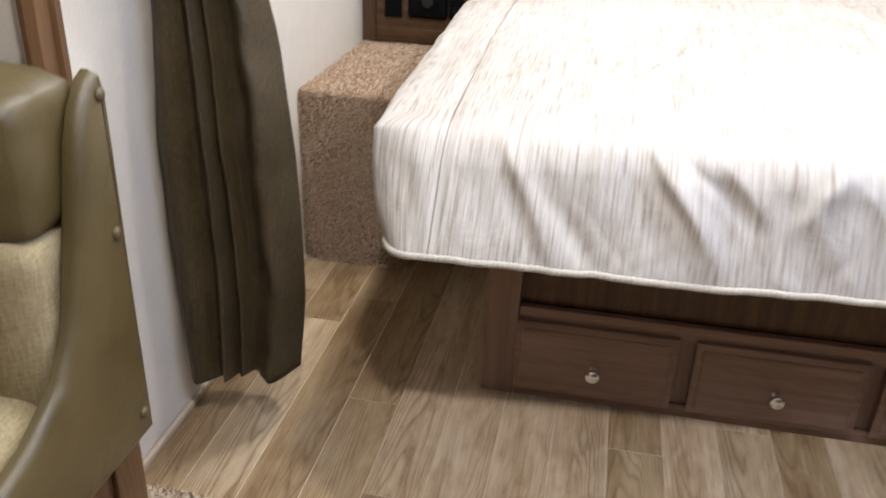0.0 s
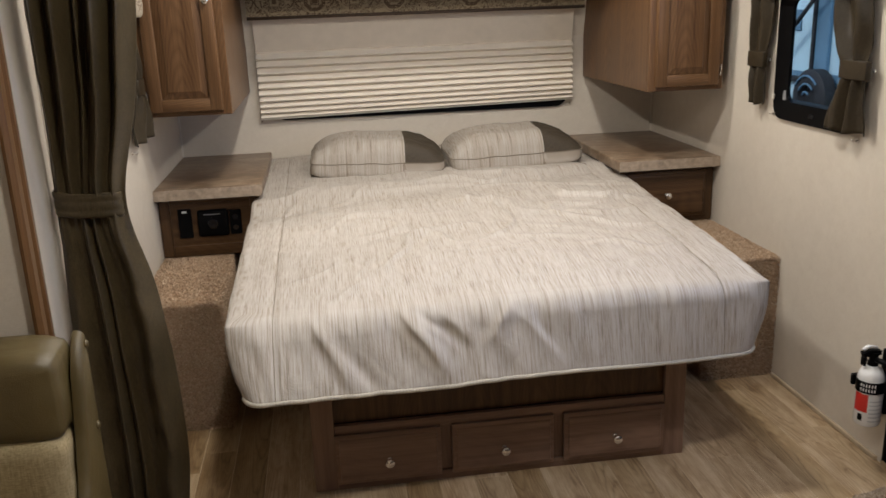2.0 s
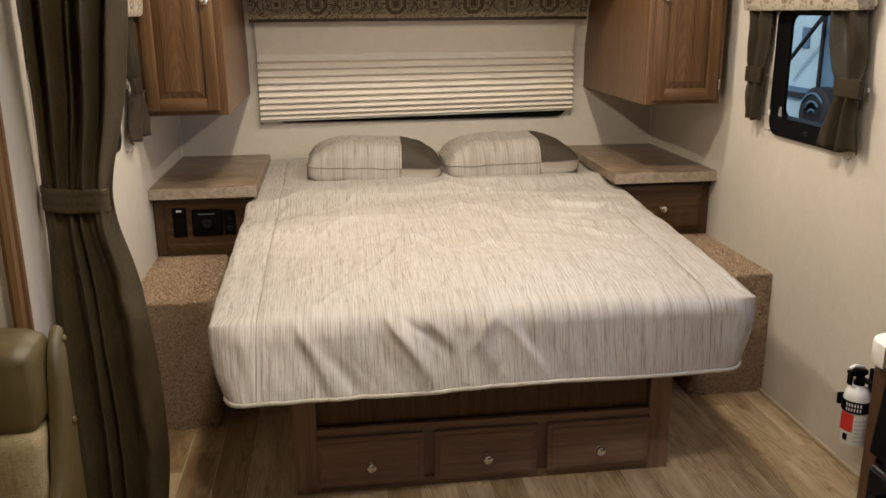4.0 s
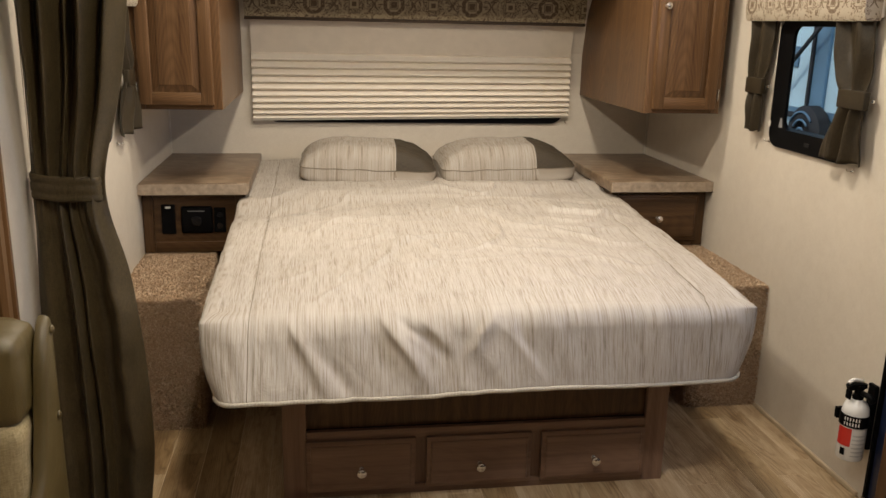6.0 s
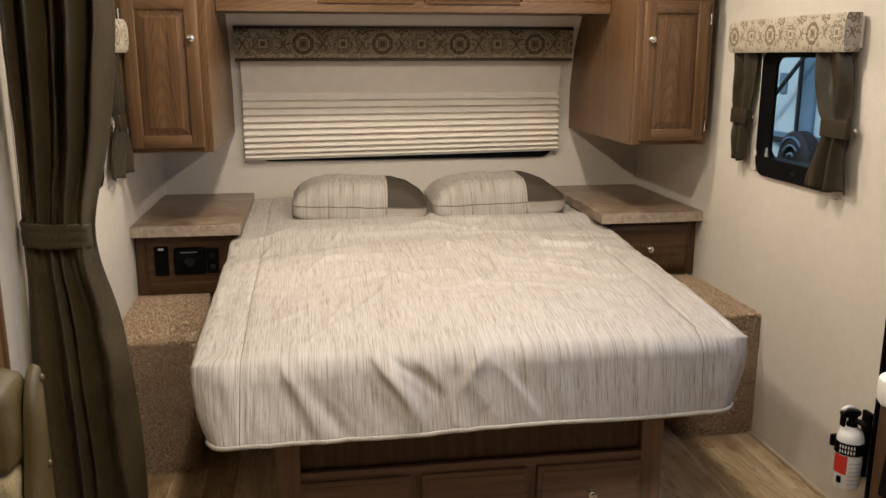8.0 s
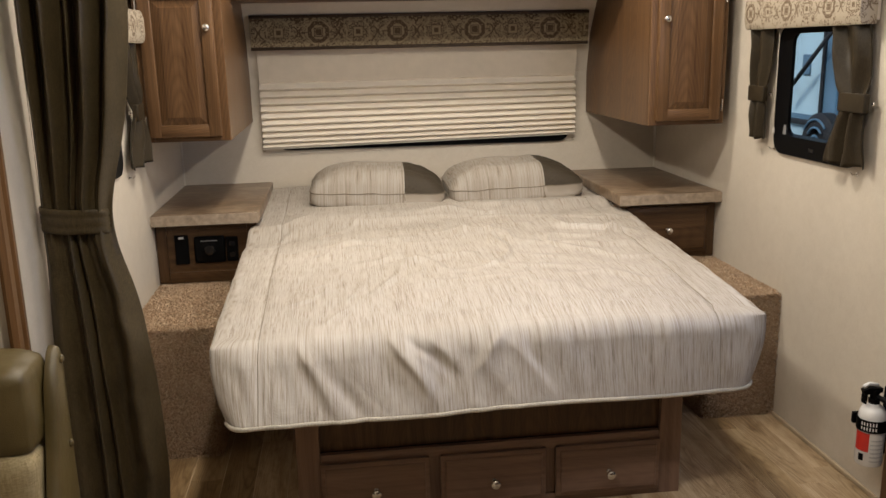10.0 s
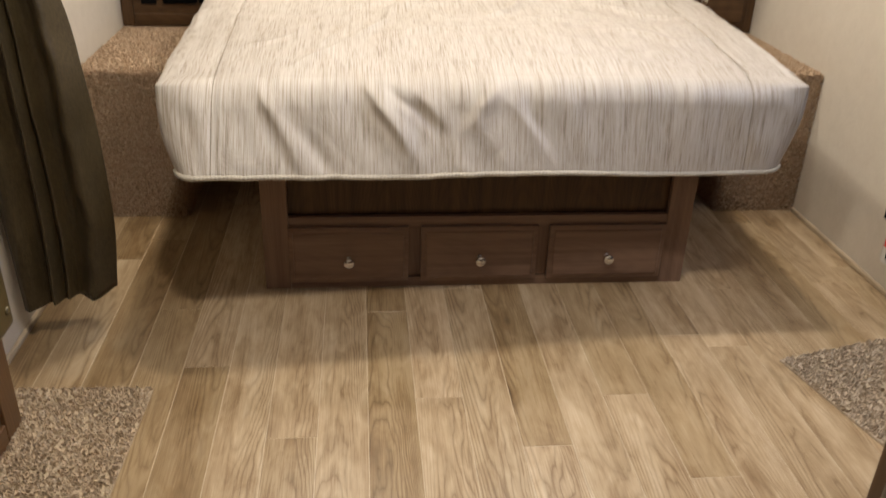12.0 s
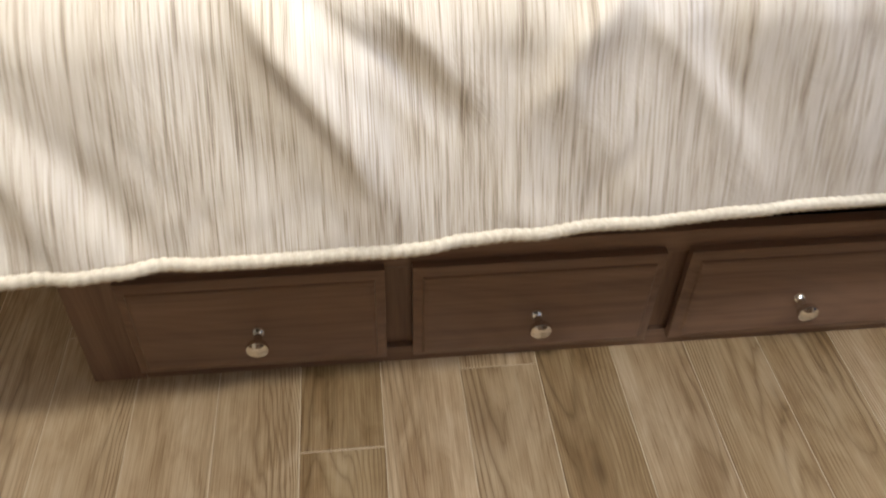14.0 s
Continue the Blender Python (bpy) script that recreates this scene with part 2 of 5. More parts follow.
def medallion(name, ground, ink, ink2, pitch, size, density):
    """Woven strip: medallions at a pitch among lacy scrolls; u along the strip, v across it, in metres."""
    k = Mat(name, 0.8, spec=0.15)
    uv = k.coord("UV")
    sep = k.n("SeparateXYZ", i0=uv)
    u, v = sep.outputs[0], sep.outputs[1]
    cell = k.math("DIVIDE", u, pitch)
    du = k.math("MULTIPLY", k.math("SUBTRACT", k.math("FRACT", cell), 0.5), pitch / size)
    vs = k.math("DIVIDE", v, size)
    odd = k.math("GREATER_THAN", k.math("FRACT", k.math("MULTIPLY", cell, 0.5)), 0.5)
    circ = k.math("SQRT", k.math("ADD", k.math("MULTIPLY", du, du), k.math("MULTIPLY", vs, vs)))
    ang = k.math("ARCTAN2", vs, du)
    petal = k.math("MULTIPLY", k.math("COSINE", k.math("MULTIPLY", ang, 8.0)), 0.035)
    sq = k.math("MAXIMUM", k.math("ABSOLUTE", du), k.math("ABSOLUTE", vs))

    def band(d, at, w):
        return k.math("LESS_THAN", k.math("ABSOLUTE", k.math("SUBTRACT", d, at)), w)

    n = k.noise(uv, 170, 3)
    speck = k.math("GREATER_THAN", n, 0.40)
    both = lambda a, b: k.math("MULTIPLY", a, b)
    either = lambda *q: q[0] if len(q) == 1 else k.math("MAXIMUM", q[0], either(*q[1:]))
    au, av = k.math("ABSOLUTE", du), k.math("ABSOLUTE", vs)
    # round medallion: beaded ring, square heart and four whiskers
    ring = both(band(k.math("ADD", circ, petal), 0.80, 0.17), speck)
    cross = either(both(k.math("LESS_THAN", au, 0.045), k.math("LESS_THAN", av, 1.45)), both(k.math("LESS_THAN", av, 0.05), k.math("LESS_THAN", au, 1.42)))
    cross = both(cross, k.math("GREATER_THAN", circ, 0.95))
    disc = either(ring, cross, k.math("LESS_THAN", sq, 0.27), band(sq, 0.36, 0.035))
    # lacy medallion: mottled flower with a pale square round a dark heart
    flower = both(k.math("LESS_THAN", k.math("ADD", circ, k.math("MULTIPLY", petal, 2.2)), 0.98), k.math("GREATER_THAN", n, 0.50))
    lace = k.math("MAXIMUM", both(flower, k.math("GREATER_THAN", sq, 0.42)), k.math("LESS_THAN", sq, 0.20))
    lace = k.math("MAXIMUM", lace, band(sq, 0.44, 0.03))
    med = k.mix(odd, lace, disc)
    # bow between two medallions, and half flowers along the upper edge
    gap = k.math("MULTIPLY", k.math("SUBTRACT", 0.5, k.math("ABSOLUTE", k.math("SUBTRACT", k.math("FRACT", cell), 0.5))), pitch / size)
    bow = both(band(gap, k.math("ADD", 0.07, k.math("MULTIPLY", both(av, av), 1.3)), 0.07), k.math("LESS_THAN", av, 0.52))
    up = k.math("SUBTRACT", 1.45, vs)
    bud = k.math("SQRT", k.math("ADD", both(gap, gap), both(up, up)))
    bud_ang = k.math("MULTIPLY", k.math("COSINE", k.math("MULTIPLY", k.math("ARCTAN2", up, gap), 6.0)), 0.10)
    buds = either(band(k.math("ADD", bud, bud_ang), 0.50, 0.09), band(bud, 0.24, 0.06))
    curl = k.noise(uv, 30, 2, 0.5, 2.5)
    scroll = both(k.math("LESS_THAN", k.math("ABSOLUTE", k.math("SUBTRACT", curl, 0.5)), 0.04), both(k.math("GREATER_THAN", circ, 1.12), k.math("GREATER_THAN", k.noise(uv, 26, 2), 1.0 - density)))
    m = both(either(med, bow, buds, scroll), k.math("GREATER_THAN", n, 0.34))
    fl = both(k.math("GREATER_THAN", n, 0.63), 0.40)
    base = k.mix(fl, ground, ink2)
    k.color(k.mix(k.math("MULTIPLY", m, 0.88), base, ink))
    return k.bump(k.noise(uv, 800, 2), 0.2, 0.0005).m


M = {}
M["wall"] = wall_paper()
M["ceiling"] = simple("white_ceiling_board", (0.74, 0.71, 0.66, 1), 0.7, var=0.03, scale=8, bump=0.1)
M["plank"] = floor_wood()
M["subfloor"] = simple("floor_joint", (0.50, 0.40, 0.28, 1), 0.7, scale=40)
WD, WM, WL = (0.067, 0.032, 0.014, 1), (0.125, 0.065, 0.029, 1), (0.199, 0.111, 0.054, 1)
M["wood_z"] = wood("brown_oak_upright_grain", WD, WM, WL, 2, 0.36, figure=0.11, pore=0.30)
M["wood_x"] = wood("brown_oak_level_grain", WD, WM, WL, 0, 0.36, figure=0.11, pore=0.30)
M["wood_y"] = wood("brown_oak_deep_grain", WD, WM, WL, 1, 0.36, figure=0.11, pore=0.30)
GD, GM, GL = (0.150, 0.090, 0.062, 1), (0.214, 0.133, 0.094, 1), (0.274, 0.176, 0.130, 1)
M["base_z"] = wood("dark_walnut_upright_grain", GD, GM, GL, 2, 0.36, figure=0.05, pore=0.22)
M["base_x"] = wood("dark_walnut_level_grain", GD, GM, GL, 0, 0.36, figure=0.05, pore=0.22)
# oak times 0.62: painted shade on nightstands and bed panel, true tone in kitchen
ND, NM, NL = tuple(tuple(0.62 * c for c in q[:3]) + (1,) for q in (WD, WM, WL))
M["dark_shaded_z"] = wood("dark_shaded_oak_upright_grain", ND, NM, NL, 2, 0.36, figure=0.08, pore=0.22)
M["shaded_x"] = wood("shaded_oak_level_grain", ND, NM, NL, 0, 0.36, figure=0.08, pore=0.22)
M["trim_wood"] = wood("moulded_oak_trim", (0.072, 0.033, 0.012, 1), (0.112, 0.055, 0.020, 1), (0.160, 0.083, 0.033, 1), 2, 0.36, figure=0.06, pore=0.20)
M["laminate"] = laminate()
M["laminate_edge"] = simple("tan_laminate_edge", (0.344, 0.271, 0.202, 1), 0.35, var=0.3, scale=45)
M["stripe"] = stripe_fabric()
M["pillow"] = stripe_fabric(0.115, 0.86)
M["pillow_edge"] = cloth("taupe_pillow_edge", (0.15, 0.12, 0.088, 1), (0.24, 0.198, 0.148, 1), 300)
M["ticking"] = simple("mattress_ticking", (0.6, 0.56, 0.5, 1), 0.8)
M["olive"] = cloth("dark_brown_satin", (0.022, 0.016, 0.009, 1), (0.050, 0.038, 0.023, 1), 420, 0.36)
M["curtain"] = cloth("olive_drape_cloth", (0.028, 0.021, 0.010, 1), (0.076, 0.055, 0.028, 1), 350, 0.40)
M["tweed"] = cloth("tan_tweed", (0.198, 0.150, 0.073, 1), (0.378, 0.301, 0.172, 1), 260)
M["rib"] = cloth("cream_piping", (0.361, 0.323, 0.262, 1), (0.516, 0.469, 0.396, 1), 300)
M["seam"] = simple("stitched_seam", (0.235, 0.195, 0.150, 1), 0.8)
M["leather"] = leather()
M["carpet"] = tuft("brown_shag_pile", (0.430, 0.300, 0.196, 1), (0.490, 0.352, 0.236, 1), (0.545, 0.410, 0.286, 1), (0.610, 0.485, 0.356, 1))
M["carpet_base"] = simple("carpet_backing", (0.400, 0.285, 0.186, 1), 0.95, var=0.35, scale=160)
M["rug_tan"] = tuft("tan_shag_pile", (0.427, 0.321, 0.214, 1), (0.482, 0.374, 0.258, 1), (0.523, 0.416, 0.302, 1), (0.564, 0.472, 0.362, 1))
M["rug_tan_base"] = simple("tan_backing", (0.441, 0.346, 0.236, 1), 0.95, var=0.3, scale=160)
M["rug_grey"] = tuft("grey_shag_pile", (0.410, 0.328, 0.246, 1), (0.476, 0.389, 0.299, 1), (0.533, 0.447, 0.353, 1), (0.599, 0.517, 0.418, 1))
M["rug_grey_base"] = simple("grey_backing", (0.451, 0.369, 0.279, 1), 0.95, var=0.3, scale=160)
M["nickel"] = simple("satin_nickel", (0.74, 0.72, 0.69, 1), 0.2, 1.0, var=0.05)
M["black"] = simple("black_plastic", (0.003, 0.003, 0.0034, 1), 0.45, var=0.2)
M["black"].node_tree.nodes["Principled BSDF"].inputs["Specular IOR Level"].default_value = 0.08
M["black_gloss"] = simple("black_enamel", (0.008, 0.008, 0.009, 1), 0.12, var=0.2)
M["navy"] = simple("navy_door_skin", (0.012, 0.018, 0.045, 1), 0.3, var=0.15)
M["white"] = simple("white_enamel", (0.78, 0.77, 0.75, 1), 0.25, var=0.03)
M["offwhite"] = simple("cream_trim", (0.66, 0.61, 0.53, 1), 0.45, var=0.05)
M["counter"] = simple("white_solid_surface", (0.78, 0.74, 0.68, 1), 0.3, var=0.03)
M["red"] = simple("red_label", (0.62, 0.035, 0.025, 1), 0.4, var=0.05)
M["grey"] = simple("grey_print", (0.22, 0.22, 0.22, 1), 0.5)
M["tan_trim"] = simple("tan_trim", (0.44, 0.35, 0.245, 1), 0.45, var=0.08)
M["pale_print"] = simple("pale_print", (0.50, 0.50, 0.50, 1), 0.5)
M["yellow"] = simple("yellow_label", (0.66, 0.55, 0.02, 1), 0.5, var=0.05)
M["shade"] = simple("cream_pleated_cloth", (0.804, 0.734, 0.630, 1), 0.75, var=0.03, scale=20, bump=0.15)
M["sheer"] = simple("cream_sheer_cloth", (0.617, 0.542, 0.445, 1), 0.8, var=0.04, scale=20, bump=0.15)
M["valance"] = medallion("brown_medallion_weave", (0.277, 0.223, 0.144, 1), (0.067, 0.041, 0.023, 1), (0.151, 0.113, 0.071, 1), 0.178, 0.050, 0.60)
M["valance_light"] = medallion("cream_medallion_weave", (0.395, 0.336, 0.256, 1), (0.130, 0.088, 0.055, 1), (0.244, 0.192, 0.134, 1), 0.125, 0.036, 0.50)
M["valance_edge"] = simple("brown_welt", (0.063, 0.040, 0.025, 1), 0.8)
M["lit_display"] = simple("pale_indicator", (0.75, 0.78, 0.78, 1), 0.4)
glass = Mat("window_glass", 0.02)
glass.b.inputs["Transmission Weight"].default_value = 1.0
glass.b.inputs["IOR"].default_value = 1.05
glass.b.inputs["Base Color"].default_value = (0.80, 0.87, 0.93, 1)
M["glass"] = glass.m
diff = Mat("lamp_diffuser", 0.5, color=(0.9, 0.85, 0.75, 1))
diff.b.inputs["Emission Color"].default_value = (1, 0.85, 0.65, 1)
diff.b.inputs["Emission Strength"].default_value = 6.0
M["diffuser"] = diff.m
# white trailer skin coloured blue, so the cool cast of daylight is painted in
M["outside_white"] = simple("blue_tinted_fibreglass", (0.50, 0.70, 0.78, 1), 0.4, var=0.12, scale=2)
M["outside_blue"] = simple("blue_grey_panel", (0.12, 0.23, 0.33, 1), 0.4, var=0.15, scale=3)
M["rubber"] = simple("tyre_rubber", (0.02, 0.02, 0.022, 1), 0.7)
M["asphalt"] = simple("asphalt", (0.05, 0.05, 0.05, 1), 0.9, var=0.3, scale=60)

# ---- builders ----
BASE = {}


def finish(bm, name, material, smooth=False):
    me = bpy.data.meshes.new(name)
    bmesh.ops.recalc_face_normals(bm, faces=bm.faces)
    bm.to_mesh(me)
    bm.free()
    for m in (material if isinstance(material, (list, tuple)) else [material]):
        me.materials.append(m)
    if smooth:
        me.shade_smooth()
        if smooth is not True:
            me.set_sharp_from_angle(angle=radians(smooth))
    return me


def thing(name, at, label, category, group="", kind=""):
    ob = new(name)
    ob.location = at
    ob.empty_display_size = 0.05
    BASE[ob.name] = Vector(at)
    return tagged(ob, label, category, group, kind)


def part(name, bm, material, parent, label="", smooth=False):
    """Links a bmesh, drawn in world metres, as one mesh under a thing or a part."""
    base = BASE[parent.name]
    bmesh.ops.translate(bm, verts=bm.verts, vec=-base)
    ob = new(name, finish(bm, name, material, smooth))
    ob.parent = parent
    BASE[ob.name] = base
    return tagged(ob, label)


def single(name, bm, material, label, category, group="", kind="", smooth=False):
    """A thing that is one mesh; its origin is set at its base."""
    lo = [min(v.co[i] for v in bm.verts) for i in range(3)]
    hi = [max(v.co[i] for v in bm.verts) for i in range(3)]
    at = Vector(((lo[0] + hi[0]) / 2, (lo[1] + hi[1]) / 2, lo[2]))
    bmesh.ops.translate(bm, verts=bm.verts, vec=-at)
    ob = new(name, finish(bm, name, material, smooth))
    ob.location = at
    BASE[ob.name] = at
    return tagged(ob, label, category, group, kind)


def box(x0, x1, y0, y1, z0, z1, bevel=0.0, seg=2, bm=None):
    own = bmesh.new()
    bmesh.ops.create_cube(own, size=1.0)
    for v in own.verts:
        v.co = ((x0 + x1) / 2 + v.co.x * (x1 - x0), (y0 + y1) / 2 + v.co.y * (y1 - y0), (z0 + z1) / 2 + v.co.z * (z1 - z0))
    if bevel:
        bmesh.ops.bevel(own, geom=own.edges[:], offset=bevel, segments=seg, affect="EDGES", profile=0.5)
    return join(bm, own)


def join(bm, own):
    if bm is None:
        return own
    me = bpy.data.meshes.new("tmp")
    own.to_mesh(me)
    own.free()
    bm.from_mesh(me)
    bpy.data.meshes.remove(me)
    return bm


def prism(profile, a, b, axis, bm=None, bevel=0.0):
    """A closed outline extruded from a to b. axis 0: outline is (y, z); 1: (x, z); 2: (x, y)."""
    own = bmesh.new()
    def at(p, w):
        return {0: (w, p[0], p[1]), 1: (p[0], w, p[1]), 2: (p[0], p[1], w)}[axis]
    lo = [own.verts.new(at(p, a)) for p in profile]
    hi = [own.verts.new(at(p, b)) for p in profile]
    n = len(profile)
    own.faces.new(lo)
    own.faces.new(hi[::-1])
    for i in range(n):
        own.faces.new((lo[i], hi[i], hi[(i + 1) % n], lo[(i + 1) % n]))
    if bevel:
        bmesh.ops.recalc_face_normals(own, faces=own.faces)
        ed = [e for e in own.edges if len(e.link_faces) == 2 and any(len(f.verts) == n for f in e.link_faces)]
        bmesh.ops.bevel(own, geom=ed, offset=bevel, segments=2, affect="EDGES", profile=0.5)
    return join(bm, own)


def rounded(y0, y1, z0, z1, r, n=6):
    pts = []
    for cy, cz, a0 in ((y1 - r, z1 - r, 0), (y0 + r, z1 - r, 90), (y0 + r, z0 + r, 180), (y1 - r, z0 + r, 270)):
        for i in range(n + 1):
            a = radians(a0 + 90 * i / n)
            pts.append((cy + r * math.cos(a), cz + r * math.sin(a)))
    return pts


def ring_frame(outer, inner, a, b, axis, bm=None):
    """A frame between two outlines with as many points."""
    own = bmesh.new()
    def at(p, w):
        return {0: (w, p[0], p[1]), 1: (p[0], w, p[1])}[axis]
    vs = [[own.verts.new(at(p, w)) for p in prof] for w in (a, b) for prof in (outer, inner)]
    oa, ia, ob_, ib = vs
    n = len(outer)
    for i in range(n):
        j = (i + 1) % n
        own.faces.new((oa[i], oa[j], ia[j], ia[i]))
        own.faces.new((ob_[i], ib[i], ib[j], ob_[j]))
        own.faces.new((oa[i], ob_[i], ob_[j], oa[j]))
        own.faces.new((ia[i], ia[j], ib[j], ib[i]))
    return join(bm, own)


def lathe(profile, centre, seg=24, bm=None, turn=None):
    """Radius and height pairs turned round a vertical axis at centre (or as turned by the matrix turn)."""
    own = bmesh.new()
    rows = []
    for r, h in profile:
        rows.append([own.verts.new((r * math.cos(2 * math.pi * i / seg), r * math.sin(2 * math.pi * i / seg), h)) for i in range(seg)])
    for a, b in zip(rows, rows[1:]):
        for i in range(seg):
            own.faces.new((a[i], a[(i + 1) % seg], b[(i + 1) % seg], b[i]))
    own.faces.new(rows[0][::-1])
    own.faces.new(rows[-1])
    if turn is not None:
        bmesh.ops.transform(own, matrix=turn, verts=own.verts)
    bmesh.ops.translate(own, verts=own.verts, vec=centre)
    return join(bm, own)


def tube(points, r, seg=8, closed=False, bm=None):
    own = bmesh.new()
    pts = [Vector(p) for p in points]
    rows = []
    for i, p in enumerate(pts):
        a, b = pts[max(i - 1, 0)], pts[min(i + 1, len(pts) - 1)]
        if closed:
            a, b = pts[i - 1], pts[(i + 1) % len(pts)]
        d = (b - a).normalized()
        side = d.cross(Vector((0, 0, 1)))
        side = side.normalized() if side.length > 0.05 else d.cross(Vector((0, 1, 0))).normalized()
        up = side.cross(d)
        rr = r(i / max(1, len(pts) - 1)) if callable(r) else r
        rows.append([own.verts.new(p + side * rr * math.cos(2 * math.pi * j / seg) + up * rr * math.sin(2 * math.pi * j / seg)) for j in range(seg)])
    pairs = list(zip(rows, rows[1:])) + ([(rows[-1], rows[0])] if closed else [])
    for a, b in pairs:
        for j in range(seg):
            own.faces.new((a[j], a[(j + 1) % seg], b[(j + 1) % seg], b[j]))
    if not closed:
        own.faces.new(rows[0][::-1])
        own.faces.new(rows[-1])
    return join(bm, own)


def wobble(x, y, z=0.0, s=1.0):
    return noise.noise(Vector((x * s, y * s, z * s)))


def uv_from(me, fn):
    """Cloth coordinates in metres, vertex by vertex."""
    lay = me.uv_layers.new(name="cloth")
    vals = np.array([fn(i, v.co) for i, v in enumerate(me.vertices)], dtype=np.float32)
    idx = np.zeros(len(me.loops), dtype=np.int32)
    me.loops.foreach_get("vertex_index", idx)
    lay.data.foreach_set("uv", vals[idx].ravel())


def pile(name, faces, per_m2, length, material, parent, label, seed):
    """Short yarn tufts on rectangles (corner, edge, edge, outward), joined."""
    rng = np.random.default_rng(seed)
    vs = []
    for c, e1, e2, up in faces:
        c, e1, e2, up = (np.array(q, dtype=float) for q in (c, e1, e2, up))
        n = int(np.linalg.norm(np.cross(e1, e2)) * per_m2)
        a, b = rng.random((n, 1)), rng.random((n, 1))
        root = c + a * e1 + b * e2
        d1, d2 = e1 / np.linalg.norm(e1), e2 / np.linalg.norm(e2)
        ang = rng.random((n, 1)) * 2 * np.pi
        side = d1 * np.cos(ang) + d2 * np.sin(ang)
        cross = -d1 * np.sin(ang) + d2 * np.cos(ang)
        h = length * (0.55 + 0.75 * rng.random((n, 1)))
        w = 0.0012 + 0.0014 * rng.random((n, 1))
        tip = root + up * h + side * h * (rng.random((n, 1)) - 0.5) * 1.8
        mid = root + up * h * 0.62 + cross * h * (rng.random((n, 1)) - 0.5) * 0.7
        tri = np.stack([root - cross * w, root + cross * w, mid + cross * w * 1.25, tip, mid - cross * w * 1.25], axis=1)
        vs.append(tri)
    v = np.concatenate(vs)
    base = np.array(BASE[parent.name])
    me = bpy.data.meshes.new(name)
    n = len(v)
    me.from_pydata((v.reshape(-1, 3) - base).tolist(), [], (np.arange(n * 5).reshape(n, 5)).tolist())
    me.materials.append(material)
    ob = new(name, me)
    ob.parent = parent
    BASE[ob.name] = Vector(base)
    return tagged(ob, label, kind="stuff")

# ---- the shell of the trailer ----
XW, YB, YR, T = 1.155, 1.785, -3.7, 0.045
NOSE = [(1.785, 0.0), (1.785, 1.25), (1.735, 1.43), (1.63, 1.58), (1.45, 1.76), (1.20, CEIL + 0.05)]


def wall_with_holes(x0, x1, ys, zs, holes):
    """Wall slab made of cells between the given cuts, open where a hole is named."""
    bm = bmesh.new()
    for i in range(len(ys) - 1):
        for j in range(len(zs) - 1):
            if (i, j) not in holes:
                box(x0, x1, ys[i], ys[i + 1], zs[j], zs[j + 1], bm=bm)
    bmesh.ops.remove_doubles(bm, verts=bm.verts, dist=0.0005)
    bm.verts.index_update()
    pairs = {}
    for f in bm.faces:
        pairs.setdefault(tuple(sorted(v.index for v in f.verts)), []).append(f)
    twins = [f for fs in pairs.values() if len(fs) > 1 for f in fs]
    bmesh.ops.delete(bm, geom=twins, context="FACES_ONLY")
    return bm


WIN_R = (0.13, 0.59, 1.015, 1.405)
WIN_L = (0.19, 0.65, 1.015, 1.405)
DOOR = (-0.98, -0.185, 0.02, 1.90)
single("wall_east", wall_with_holes(XW, XW + T, [YR, DOOR[0], DOOR[1], WIN_R[0], WIN_R[1], YB], [0, WIN_R[2], WIN_R[3], 1.62, DOOR[3], CEIL + 0.05],
       {(3, 1), (1, 0), (1, 1), (1, 2), (1, 3)}), M["wall"], "cream linen-look papered side wall with window and entry door", "wall", kind="structure")
single("wall_west", wall_with_holes(-XW - T, -XW, [-0.519, WIN_L[0], WIN_L[1], YB], [0, WIN_L[2], WIN_L[3], CEIL + 0.05], {(1, 1)}),
       M["wall"], "cream linen-look papered side wall with small window", "wall", kind="structure")
single("wall_west_rear", box(-XW - T, -XW, YR, -2.7, 0, CEIL + 0.05), M["wall"], "cream papered side wall behind the slide-out", "wall", kind="structure")


def nose_wall():
    bm = bmesh.new()
    def strip(x0, x1, zlo, zhi):
        pts = [p for p in NOSE if zlo < p[1] < zhi]
        def at(z):
            for (ya, za), (yb, zb) in zip(NOSE, NOSE[1:]):
                if za <= z <= zb:
                    return ya + (yb - ya) * (z - za) / (zb - za)
        line = [(at(zlo), zlo)] + pts + [(at(zhi), zhi)]
        prism(line + [(y + T, z + 0.01) for y, z in line[::-1]], x0, x1, 0, bm=bm)
    top = CEIL + 0.05
    strip(-XW, -0.70, 0, top)
    strip(0.70, XW, 0, top)
    strip(-0.70, 0.70, 0, 0.94)
    strip(-0.70, 0.70, 1.36, top)
    return bm


single("wall_north", nose_wall(), M["wall"], "cream papered front wall leaning in above the bed", "wall", kind="structure")
# closes the room out of view; dark oak chosen to lower fill from behind
single("wall_south", box(-2.0, XW + T, YR - T, YR, 0, CEIL + 0.05), M["wood_z"], "unseen rear wall, made dark oak to cut bounced light", "wall", kind="structure")
single("ceiling", box(-2.0, XW + T, YR - T, YB, CEIL, CEIL + 0.04), M["ceiling"], "white board ceiling", "ceiling", kind="structure")

# slide-out recess
single("wall_slide_end", box(-1.85, -1.1015, -0.560, -0.520, 0, CEIL), M["wall"], "cream papered end wall of the slide-out", "wall", kind="structure")
single("wall_slide_rear", box(-1.85, -XW - T - 0.002, -2.74, -2.70, 0, CEIL), M["wall"], "cream papered far end wall of the slide-out", "wall", kind="structure")
